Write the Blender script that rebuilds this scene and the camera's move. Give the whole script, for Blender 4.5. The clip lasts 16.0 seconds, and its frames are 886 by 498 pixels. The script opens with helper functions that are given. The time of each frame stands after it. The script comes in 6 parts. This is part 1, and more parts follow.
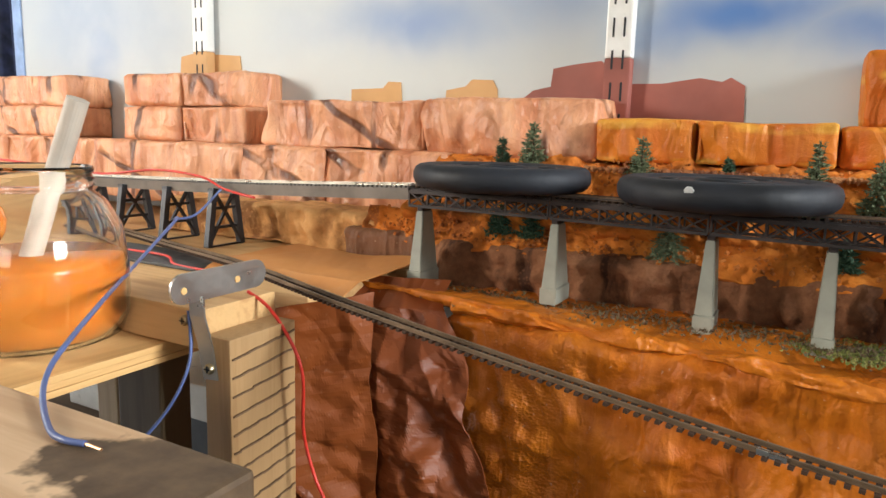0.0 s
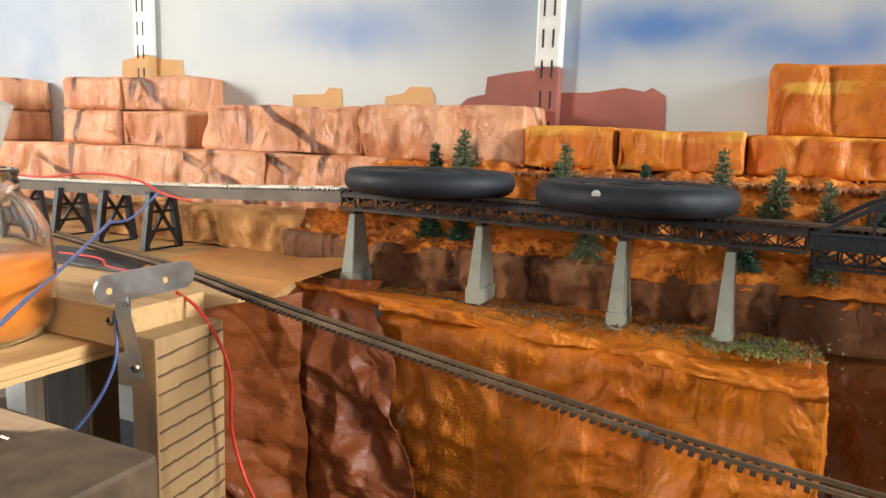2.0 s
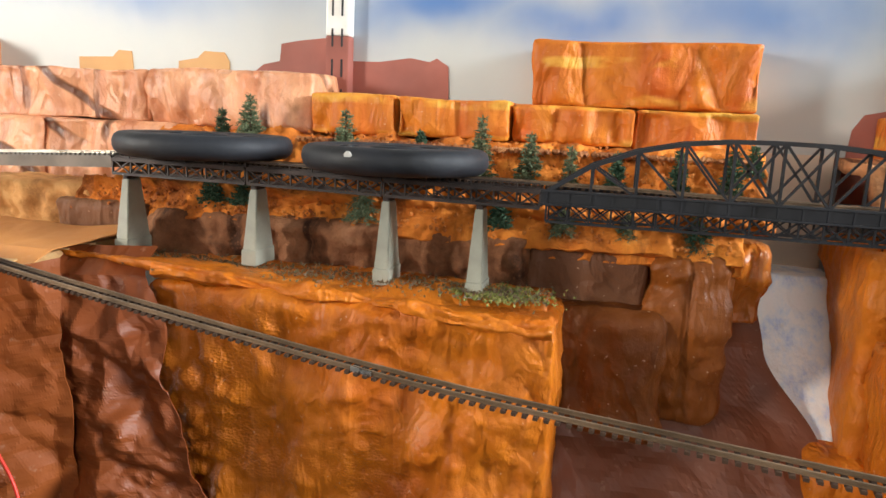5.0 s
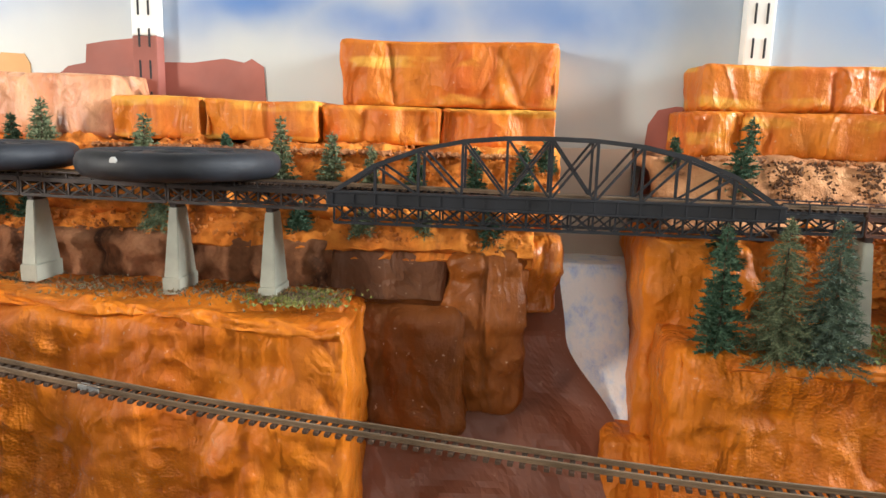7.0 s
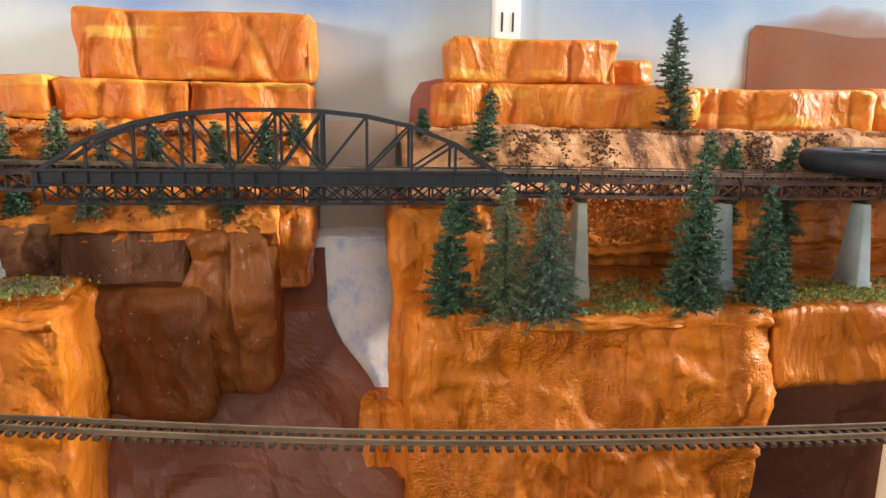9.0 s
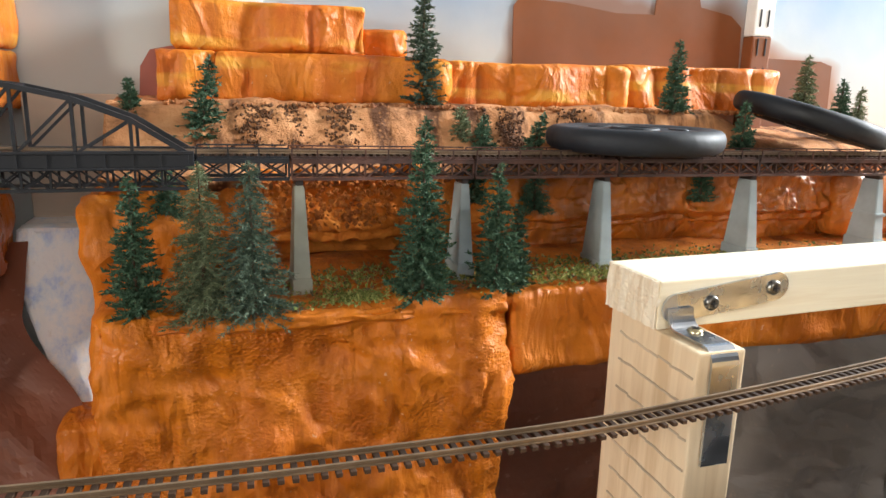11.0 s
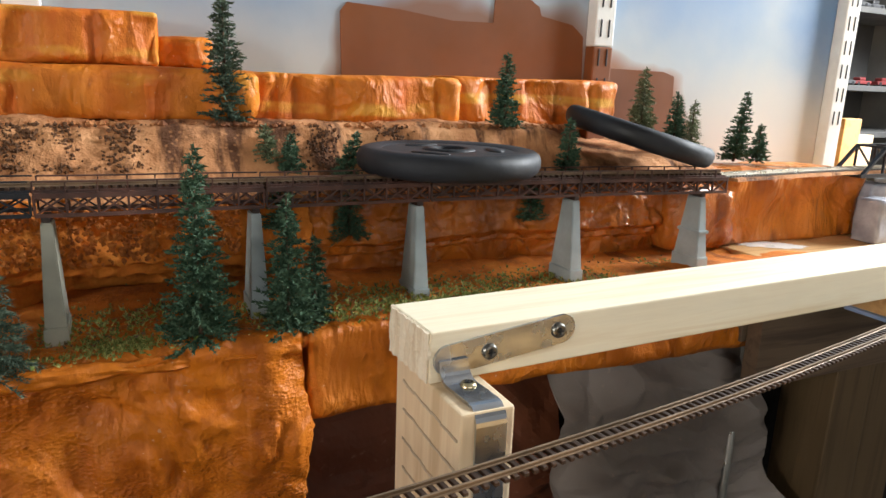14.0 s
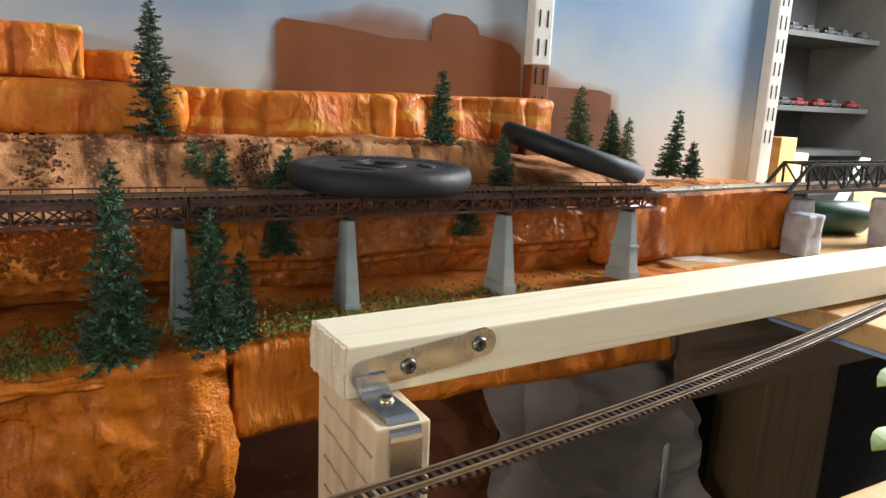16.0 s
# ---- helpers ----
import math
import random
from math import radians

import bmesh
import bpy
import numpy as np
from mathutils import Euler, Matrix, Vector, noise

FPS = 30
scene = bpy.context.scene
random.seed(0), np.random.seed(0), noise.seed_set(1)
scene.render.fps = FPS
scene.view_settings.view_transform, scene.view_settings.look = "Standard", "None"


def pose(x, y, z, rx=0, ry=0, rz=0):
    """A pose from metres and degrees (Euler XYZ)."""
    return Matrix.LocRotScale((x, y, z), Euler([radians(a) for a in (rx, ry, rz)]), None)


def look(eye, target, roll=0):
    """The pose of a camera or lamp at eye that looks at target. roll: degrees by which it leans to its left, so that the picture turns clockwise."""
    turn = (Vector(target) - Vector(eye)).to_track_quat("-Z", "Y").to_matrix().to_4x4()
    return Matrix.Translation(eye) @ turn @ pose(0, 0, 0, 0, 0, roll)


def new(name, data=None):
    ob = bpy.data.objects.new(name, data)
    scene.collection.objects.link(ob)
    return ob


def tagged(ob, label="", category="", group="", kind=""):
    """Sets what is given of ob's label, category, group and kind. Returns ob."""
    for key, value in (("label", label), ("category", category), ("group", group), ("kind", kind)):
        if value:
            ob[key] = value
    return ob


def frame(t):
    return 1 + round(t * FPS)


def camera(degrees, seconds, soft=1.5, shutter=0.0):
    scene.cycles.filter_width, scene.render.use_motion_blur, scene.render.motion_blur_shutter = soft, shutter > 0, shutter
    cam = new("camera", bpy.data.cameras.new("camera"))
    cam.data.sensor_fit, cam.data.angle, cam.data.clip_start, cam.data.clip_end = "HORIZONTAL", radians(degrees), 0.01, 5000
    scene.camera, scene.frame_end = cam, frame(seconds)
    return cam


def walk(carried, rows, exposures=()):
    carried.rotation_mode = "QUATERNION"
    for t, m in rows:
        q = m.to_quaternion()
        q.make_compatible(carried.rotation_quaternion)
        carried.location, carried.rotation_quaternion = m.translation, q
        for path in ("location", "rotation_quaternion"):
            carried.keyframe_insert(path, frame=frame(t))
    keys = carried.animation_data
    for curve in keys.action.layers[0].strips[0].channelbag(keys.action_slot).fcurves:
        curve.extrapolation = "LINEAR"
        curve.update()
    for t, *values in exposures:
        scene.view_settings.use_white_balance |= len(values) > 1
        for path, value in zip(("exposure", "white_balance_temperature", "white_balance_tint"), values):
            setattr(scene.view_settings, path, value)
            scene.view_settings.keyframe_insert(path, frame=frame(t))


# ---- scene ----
cam = camera(65.5, 16.0)
PATH = [
    (0, (-0.0114, -0.5110, 1.2631), (-0.4801, 0.3574, 1.1015), 1.63),
    (0.5, (-0.0054, -0.5151, 1.2649), (-0.4659, 0.3582, 1.1060), 1.87),
    (1, (0.0014, -0.5181, 1.2648), (-0.4474, 0.3618, 1.1085), 1.8),
    (1.5, (0.0124, -0.5176, 1.2657), (-0.4224, 0.3696, 1.1115), 1.76),
    (2, (0.0202, -0.5173, 1.2639), (-0.3975, 0.3784, 1.1118), 1.98),
    (2.5, (0.0363, -0.5176, 1.2655), (-0.3548, 0.3900, 1.1125), 1.94),
    (3, (0.0488, -0.5164, 1.2627), (-0.3013, 0.4074, 1.1074), 2.17),
    (3.5, (0.0589, -0.5178, 1.2603), (-0.2473, 0.4204, 1.0989), 2.57),
    (6, (0.1299, -0.5106, 1.2583), (-0.0437, 0.4572, 1.0761), 2.23),
    (6.5, (0.1522, -0.5053, 1.2597), (0.0181, 0.4700, 1.0844), 1.98),
    (7, (0.1764, -0.5001, 1.2618), (0.0885, 0.4808, 1.0881), 1.62),
    (7.5, (0.1975, -0.4985, 1.2605), (0.1553, 0.4854, 1.0871), 1.19),
    (8, (0.2234, -0.4960, 1.2577), (0.2267, 0.4878, 1.0782), 0.88),
    (8.5, (0.2455, -0.4981, 1.2574), (0.3039, 0.4824, 1.0694), 0.81),
    (9, (0.2658, -0.4998, 1.2574), (0.3810, 0.4737, 1.0601), 0.91),
    (9.5, (0.2849, -0.4976, 1.2588), (0.4457, 0.4679, 1.0543), 1.25),
    (10, (0.3206, -0.4929, 1.2560), (0.5284, 0.4619, 1.0435), 1.57),
    (10.2, (0.3344, -0.4896, 1.2544), (0.5621, 0.4601, 1.0395), 1.59),
    (12.3, (0.4315, -0.4448, 1.2607), (0.7935, 0.4563, 1.0220), 1.43),
    (12.5, (0.4359, -0.4441, 1.2612), (0.7976, 0.4568, 1.0210), 1.57),
    (13, (0.4493, -0.4460, 1.2696), (0.8217, 0.4488, 1.0234), 1.64),
    (13.5, (0.4615, -0.4519, 1.2766), (0.8521, 0.4362, 1.0342), 1.86),
    (14, (0.4749, -0.4586, 1.2812), (0.8903, 0.4194, 1.0433), 2.14),
    (14.5, (0.4862, -0.4642, 1.2804), (0.9233, 0.4053, 1.0503), 2.24),
    (15, (0.4930, -0.4700, 1.2817), (0.9523, 0.3886, 1.0540), 2.4),
    (15.5, (0.4933, -0.4689, 1.2846), (0.9683, 0.3826, 1.0623), 2.57),
    (16, (0.4947, -0.4696, 1.2810), (0.9632, 0.3881, 1.0692), 2.6),
]
walk(cam, [(t, look(eye, target, roll)) for t, eye, target, roll in PATH],
     exposures=[(0, -0.9), (3.5, -0.74), (6, -0.44), (7, -0.40), (10, -0.38), (12.5, -0.86), (14, -1.04), (16, -1.28)])


# ---- light ----
world = bpy.data.worlds.new("sky")
scene.world = world
world.use_nodes = True
_wn = world.node_tree
_sky = _wn.nodes.new("ShaderNodeTexSky")
_sky.sky_type, _sky.sun_disc = "NISHITA", False
_sky.sun_elevation, _sky.sun_rotation = radians(38), radians(250)
_wn.links.new(_sky.outputs[0], _wn.nodes["Background"].inputs[0])
_wn.nodes["Background"].inputs[1].default_value = 0.12


def area_light(name, eye, target, w, h, watts, colour):
    lamp = bpy.data.lights.new(name, "AREA")
    lamp.shape, lamp.size, lamp.size_y, lamp.energy, lamp.color = "RECTANGLE", w, h, watts, colour
    ob = new(name, lamp)
    ob.matrix_world = look(eye, target)
    return ob


area_light("daylight_west_window", (-1.5, -1.12, 1.60), (0, 0.15, 1.2), 0.26, 0.34, 40, (1.0, 0.94, 0.85))
# Added side fill: brightens the left end and the space under the boards.
area_light("daylight_west_door", (-1.60, -0.35, 0.98), (0, -0.1, 0.98), 0.55, 1.8, 16, (0.93, 0.97, 1.0))
area_light("daylight_east_window", (2.72, -0.10, 2.05), (1.0, -0.1, 1.1), 0.8, 0.7, 265, (0.92, 0.97, 1.0))
# Unseen frontal fill, added to brighten the scenery under the decks.
area_light("daylight_south_window", (0.55, -2.42, 1.76), (0.6, 0.1, 1.1), 1.3, 0.6, 19, (1.0, 0.97, 0.92))

# ---- materials ----


class Mat:
    """A small builder for node materials."""

    def __init__(self, name, rough=0.6, metal=0.0, spec=0.5):
        self.m = bpy.data.materials.new(name)
        self.m.use_nodes = True
        self.t = self.m.node_tree
        self.b = self.t.nodes["Principled BSDF"]
        self.b.inputs["Roughness"].default_value = rough
        self.b.inputs["Metallic"].default_value = metal
        self.b.inputs["Specular IOR Level"].default_value = spec
        self.tc = self.t.nodes.new("ShaderNodeTexCoord")
        self.shift = None

    def vary(self):
        """Lets the pattern start at another place on each object."""
        self.shift = self.math("MULTIPLY", self.random(), 31.0)
        return self

    def link(self, a, b):
        self.t.links.new(a, b)

    def coords(self, scale=(1, 1, 1), rot=(0, 0, 0)):
        mp = self.t.nodes.new("ShaderNodeMapping")
        mp.inputs["Scale"].default_value = scale
        mp.inputs["Rotation"].default_value = rot
        if self.shift is None:
            self.link(self.tc.outputs["Object"], mp.inputs["Vector"])
        else:
            add = self.t.nodes.new("ShaderNodeVectorMath")
            self.link(self.tc.outputs["Object"], add.inputs[0])
            self.link(self.shift, add.inputs[1])
            self.link(add.outputs[0], mp.inputs["Vector"])
        return mp.outputs["Vector"]

    def noise(self, scale, detail=4, rough=0.55, stretch=(1, 1, 1), distort=0.0):
        n = self.t.nodes.new("ShaderNodeTexNoise")
        n.inputs["Scale"].default_value = scale
        n.inputs["Detail"].default_value = detail
        n.inputs["Roughness"].default_value = rough
        n.inputs["Distortion"].default_value = distort
        self.link(self.coords(stretch), n.inputs["Vector"])
        return n.outputs["Fac"]

    def voronoi(self, scale, stretch=(1, 1, 1), feature="F1"):
        n = self.t.nodes.new("ShaderNodeTexVoronoi")
        n.feature = feature
        n.inputs["Scale"].default_value = scale
        self.link(self.coords(stretch), n.inputs["Vector"])
        return n.outputs["Distance"]

    def wave(self, scale, distort=2.0, stretch=(1, 1, 1), direction="X", detail=2):
        n = self.t.nodes.new("ShaderNodeTexWave")
        n.bands_direction = direction
        n.inputs["Scale"].default_value = scale
        n.inputs["Distortion"].default_value = distort
        n.inputs["Detail"].default_value = detail
        self.link(self.coords(stretch), n.inputs["Vector"])
        return n.outputs["Fac"]

    def axis(self, which):
        s = self.t.nodes.new("ShaderNodeSeparateXYZ")
        self.link(self.tc.outputs["Object"], s.inputs[0])
        return s.outputs["XYZ".index(which)]

    def random(self):
        return self.t.nodes.new("ShaderNodeObjectInfo").outputs["Random"]

    def island(self):
        return self.t.nodes.new("ShaderNodeNewGeometry").outputs["Random Per Island"]

    def ramp(self, fac, stops):
        r = self.t.nodes.new("ShaderNodeValToRGB")
        el = r.color_ramp.elements
        while len(el) < len(stops):
            el.new(0.5)
        for e, (p, c) in zip(el, stops):
            e.position = p
            e.color = (c, c, c, 1) if isinstance(c, (int, float)) else (*c, 1)
        self.link(fac, r.inputs["Fac"])
        return r.outputs["Color"]

    def mix(self, fac, a, b, kind="MIX"):
        n = self.t.nodes.new("ShaderNodeMix")
        n.data_type, n.blend_type = "RGBA", kind
        for sock, v in ((n.inputs[0], fac), (n.inputs[6], a), (n.inputs[7], b)):
            if isinstance(v, (int, float)):
                sock.default_value = v
            elif isinstance(v, tuple):
                sock.default_value = (*v, 1)
            else:
                self.link(v, sock)
        return n.outputs[2]

    def math(self, op, a, b=0.0):
        n = self.t.nodes.new("ShaderNodeMath")
        n.operation = op
        for sock, v in zip(n.inputs, (a, b)):
            if isinstance(v, (int, float)):
                sock.default_value = v
            else:
                self.link(v, sock)
        return n.outputs[0]

    def colour(self, c):
        if isinstance(c, tuple):
            self.b.inputs["Base Color"].default_value = (*c, 1)
        else:
            self.link(c, self.b.inputs["Base Color"])
        return self

    def rough(self, v):
        self.link(v, self.b.inputs["Roughness"])
        return self

    def bump(self, height, strength=0.5, distance=0.002):
        n = self.t.nodes.new("ShaderNodeBump")
        n.inputs["Strength"].default_value = strength
        n.inputs["Distance"].default_value = distance
        self.link(height, n.inputs["Height"])
        prev = self.b.inputs["Normal"].links
        if prev:
            self.link(prev[0].from_socket, n.inputs["Normal"])
        self.link(n.outputs[0], self.b.inputs["Normal"])
        return self


def rock_paint(name, light, mid, dark, band=None, rough=0.45, streak=0.35, spec=0.5, cloth=False, speck=0.3, relief=1.0, tint=None, crack=None):
    """Painted plaster rock: broad colour patches, downward runs of paint, grain and brushed relief."""
    m = Mat(name, rough, spec=spec).vary()
    pale = tuple(min(1.0, 1.12 * v + 0.04) for v in light)
    c = m.ramp(m.noise(8, 4), [(0.3, mid), (0.52, light), (0.72, mid)])
    if tint:
        c = m.mix(m.ramp(m.noise(26, 3, stretch=(1, 1, 0.22)), [(0.48, 0.0), (0.66, 0.6)]), c, tint)
    c = m.mix(m.ramp(m.noise(34, 4, stretch=(1, 1, 0.14)), [(0.44, 0.0), (0.66, streak)]), c, dark)
    c = m.mix(m.ramp(m.noise(24, 3, stretch=(1, 1, 0.25)), [(0.56, 0.0), (0.75, 0.45)]), c, light)
    c = m.mix(m.ramp(m.noise(115, 3, stretch=(1, 1, 0.07)), [(0.58, 0.0), (0.72, 0.5 if cloth else 0.3)]), c, pale)
    c = m.mix(m.ramp(m.noise(75, 3, stretch=(1, 1, 0.08)), [(0.57, 0.0), (0.7, 0.6 * streak)]), c, dark)
    if band:
        c = m.mix(m.math("MULTIPLY", m.ramp(m.noise(34, 3, stretch=(0.5, 0.5, 1)), [(0.45, 0.0), (0.6, 1.0)]),
                         m.ramp(m.wave(9.0, 1.2, direction="Z"), [(0.72, 0.0), (0.9, 0.6)])), c, band)
    if crack:
        net = m.math("MAXIMUM", m.ramp(m.wave(2.9, 5.0, direction="X", detail=3, stretch=(1, 1, 0.5)), [(0.972, 0.0), (0.993, 1.0)]),
                     m.ramp(m.wave(3.1, 4.0, direction="DIAGONAL", detail=3, stretch=(0.7, 0.7, 1.4)), [(0.972, 0.0), (0.993, 1.0)]))
        net = m.math("MULTIPLY", net, m.ramp(m.noise(13, 3), [(0.44, 0.0), (0.56, 0.9)]))
        c = m.mix(net, c, crack)
    c = m.mix(m.ramp(m.noise(130, 4, 0.65), [(0.56, 0.0), (0.74, speck)]), c, dark)
    c = m.mix(m.ramp(m.noise(210, 2), [(0.71, 0.0), (0.76, 0.45)]), c, (0.72, 0.50, 0.34))
    m.colour(c)
    m.rough(m.ramp(m.noise(30, 4), [(0.3, max(0.12, rough - 0.16)), (0.7, rough + 0.2)]))
    m.bump(m.noise(45, 5, 0.6), 0.5 * relief, 0.005)
    m.bump(m.noise(95, 4, 0.6, stretch=(1, 1, 0.2)), 0.45 * relief, 0.0035)
    m.bump(m.ramp(m.noise(21, 3, 0.5, stretch=(1, 1, 0.55), distort=0.8), [(0.38, 0.0), (0.49, 1.0), (0.6, 0.0)]), 0.4 * relief, 0.006)
    m.bump(m.noise(300, 4, 0.65), 0.45 * relief, 0.0016)
    if crack:
        m.bump(net, 0.6, -0.004)
    if cloth:
        patch = m.ramp(m.noise(9, 3), [(0.46, 0.05), (0.62, 1.0)])
        m.bump(m.math("MULTIPLY", m.voronoi(330, (1, 1, 1.5)), patch), 0.8, 0.0016)
        m.bump(m.ramp(m.noise(60, 3, stretch=(1, 1, 0.05)), [(0.55, 0.0), (0.65, 1.0)]), 0.5, 0.002)
    return m.m


M = {}
M["rock"] = rock_paint("painted_rock_orange", (0.64, 0.19, 0.015), (0.50, 0.12, 0.009), (0.24, 0.052, 0.006), rough=0.44, spec=0.22)
M["rock_face"] = rock_paint("painted_rock_textured", (0.62, 0.178, 0.012), (0.48, 0.108, 0.007), (0.23, 0.046, 0.005), rough=0.42, spec=0.25, streak=0.5, cloth=True, relief=0.9)
M["rock_band"] = rock_paint("painted_rock_banded", (0.68, 0.215, 0.022), (0.56, 0.14, 0.013), (0.33, 0.062, 0.012), band=(0.80, 0.46, 0.07), rough=0.42, spec=0.24, streak=0.4, speck=0.25, relief=1.0, tint=(0.56, 0.095, 0.016))
M["rock_pink"] = rock_paint("painted_rock_pink", (0.80, 0.41, 0.22), (0.63, 0.25, 0.11), (0.28, 0.078, 0.03), rough=0.38, streak=0.45, speck=0.25, relief=1.0, tint=(0.55, 0.17, 0.07), crack=(0.085, 0.026, 0.012))
# Two darker copies of the rock paint; the gorge's shade is in their colour.
M["rock_deep_shade"] = rock_paint("painted_umber_shaded", (0.20, 0.058, 0.009), (0.13, 0.035, 0.006), (0.06, 0.017, 0.004), rough=0.55, spec=0.25)
M["rock_shade"] = rock_paint("painted_rust_shaded", (0.27, 0.078, 0.012), (0.18, 0.048, 0.008), (0.08, 0.022, 0.006), rough=0.5, relief=0.9, spec=0.28)
M["rock_glazed"] = rock_paint("glazed_rust_rock", (0.50, 0.15, 0.018), (0.37, 0.096, 0.012), (0.17, 0.046, 0.009), rough=0.3, streak=0.5)
M["rock_scored"] = rock_paint("scored_orange_rock", (0.60, 0.20, 0.022), (0.48, 0.13, 0.013), (0.25, 0.06, 0.008), rough=0.36, spec=0.35, crack=(0.14, 0.04, 0.012))
M["slab"] = rock_paint("painted_slab_brown", (0.20, 0.085, 0.038), (0.14, 0.056, 0.025), (0.07, 0.026, 0.013), rough=0.6, streak=0.15, spec=0.25)


def earth(name, light, mid, dark, rough=0.9, bare=0.54):
    m = Mat(name, rough, spec=0.25)
    c = m.ramp(m.noise(22, 6, 0.65), [(0.3, dark), (0.5, mid), (0.68, light)])
    c = m.mix(m.ramp(m.noise(24, 5, 0.6, stretch=(1, 0.22, 0.22)), [(bare, 0.0), (bare + 0.06, 0.92)]), c, dark)
    c = m.mix(m.ramp(m.voronoi(240), [(0.1, 0.6), (0.4, 0.0)]), c, mid)
    m.colour(c)
    m.bump(m.noise(70, 6, 0.7), 0.8, 0.004)
    m.bump(m.voronoi(420), 0.35, 0.001)
    return m.m


M["dirt"] = earth("loose_earth", (0.62, 0.32, 0.15), (0.52, 0.235, 0.10), (0.09, 0.036, 0.017), bare=0.52)
M["dirt_orange"] = earth("orange_earth", (0.80, 0.29, 0.045), (0.64, 0.19, 0.025), (0.28, 0.08, 0.016))
M["pitted"] = earth("pitted_brown_rock", (0.34, 0.155, 0.075), (0.22, 0.09, 0.04), (0.045, 0.018, 0.009), bare=0.56)
M["crumble"] = earth("crumbling_tan_rock", (0.74, 0.42, 0.17), (0.62, 0.31, 0.11), (0.26, 0.11, 0.04), bare=0.57)
M["soil"] = earth("dark_soil", (0.16, 0.075, 0.035), (0.10, 0.045, 0.02), (0.05, 0.022, 0.012))
# Brighter copy of the orange earth: the bank's lit look is in the colour.
M["bank_lit"] = earth("lit_orange_earth", (0.82, 0.31, 0.05), (0.70, 0.22, 0.03), (0.42, 0.12, 0.02), bare=0.6)
M["clod_orange"] = earth("orange_clods", (0.66, 0.24, 0.05), (0.48, 0.15, 0.03), (0.22, 0.065, 0.02))
M["clod"] = earth("earth_clods", (0.50, 0.23, 0.09), (0.36, 0.14, 0.05), (0.16, 0.06, 0.03))


def paper(name, light, mid, rough=0.5):
    m = Mat(name, rough, spec=0.4)
    c = m.ramp(m.noise(7, 4), [(0.35, mid), (0.65, light)])
    m.colour(m.mix(m.ramp(m.noise(120, 2), [(0.66, 0.0), (0.8, 0.25)]), c, (0.6, 0.42, 0.3)))
    m.bump(m.noise(26, 3, 0.5), 0.3, 0.005)
    m.bump(m.noise(420, 2), 0.12, 0.0006)
    return m.m


M["paper_brown"] = paper("brown_wrapping_paper", (0.24, 0.058, 0.012), (0.15, 0.034, 0.008), 0.52)
M["paper_rust"] = paper("rust_wrapping_paper", (0.29, 0.072, 0.012), (0.20, 0.048, 0.009), 0.55)
M["paper_tan"] = paper("tan_wrapping_paper", (0.66, 0.30, 0.09), (0.55, 0.21, 0.05), 0.5)
# Dusky brown paper, its colour deepened to carry the shade where it hangs.
M["paper_dusky_shaded"] = paper("dusky_shaded_paper", (0.24, 0.08, 0.04), (0.15, 0.05, 0.026), 0.5)
M["paper_grey"] = paper("grey_wrapping_paper", (0.27, 0.235, 0.215), (0.20, 0.165, 0.145), 0.5)


def plain(name, c, rough=0.5, metal=0.0, vary=0.12, grain=300, bump=0.15, spec=0.5):
    m = Mat(name, rough, metal, spec)
    lo = tuple(max(0, x * (1 - 2 * vary)) for x in c)
    hi = tuple(min(1, x * (1 + vary)) for x in c)
    col = m.ramp(m.noise(grain / 9, 4), [(0.35, lo), (0.65, hi)])
    m.colour(m.mix(m.ramp(m.noise(grain, 3), [(0.6, 0.0), (0.8, 0.3)]), col, lo))
    m.rough(m.ramp(m.noise(grain / 5, 3), [(0.3, max(0.03, rough - 0.1)), (0.7, min(1, rough + 0.12))]))
    m.bump(m.noise(grain, 3), bump, 0.0008)
    return m.m


M["black_plastic"] = plain("black_bridge_plastic", (0.006, 0.007, 0.011), 0.5, vary=0.3)
M["brown_plastic"] = plain("rust_brown_plastic", (0.085, 0.032, 0.02), 0.55, vary=0.35)
M["dark_brown_plastic"] = plain("dark_brown_plastic", (0.035, 0.022, 0.018), 0.55, vary=0.3)
M["trestle"] = plain("black_trestle_plastic", (0.022, 0.023, 0.027), 0.4, vary=0.3)
M["concrete"] = plain("grey_green_pier_plastic", (0.36, 0.36, 0.29), 0.55, vary=0.12, grain=220)
M["concrete_blue"] = plain("grey_blue_pier_plastic", (0.38, 0.44, 0.45), 0.5, vary=0.12, grain=220)
M["iron"] = plain("black_coated_iron", (0.012, 0.014, 0.019), 0.6, vary=0.35, grain=140, bump=0.4, spec=0.4)
M["chip"] = plain("bare_grey_metal", (0.5, 0.5, 0.48), 0.5)
M["rail"] = plain("weathered_rail", (0.23, 0.155, 0.095), 0.46, metal=0.4, vary=0.2)
M["rail_bright"] = plain("clean_rail", (0.62, 0.58, 0.50), 0.3, metal=0.8, vary=0.1)
M["joiner"] = plain("bright_metal_joiner", (0.8, 0.8, 0.78), 0.25, metal=1.0)
M["sleeper"] = plain("brown_sleeper_plastic", (0.05, 0.027, 0.016), 0.65, vary=0.25, spec=0.25)
M["sleeper_pale"] = plain("grey_sleeper_plastic", (0.16, 0.145, 0.125), 0.6, vary=0.2)
M["bed"] = plain("grey_roadbed", (0.20, 0.17, 0.14), 0.8, vary=0.12)
M["steel"] = plain("dull_galvanised_steel", (0.46, 0.45, 0.42), 0.36, metal=0.85, vary=0.08)
M["zinc"] = plain("bright_zinc_steel", (0.56, 0.59, 0.64), 0.24, metal=1.0, vary=0.03, bump=0.04)
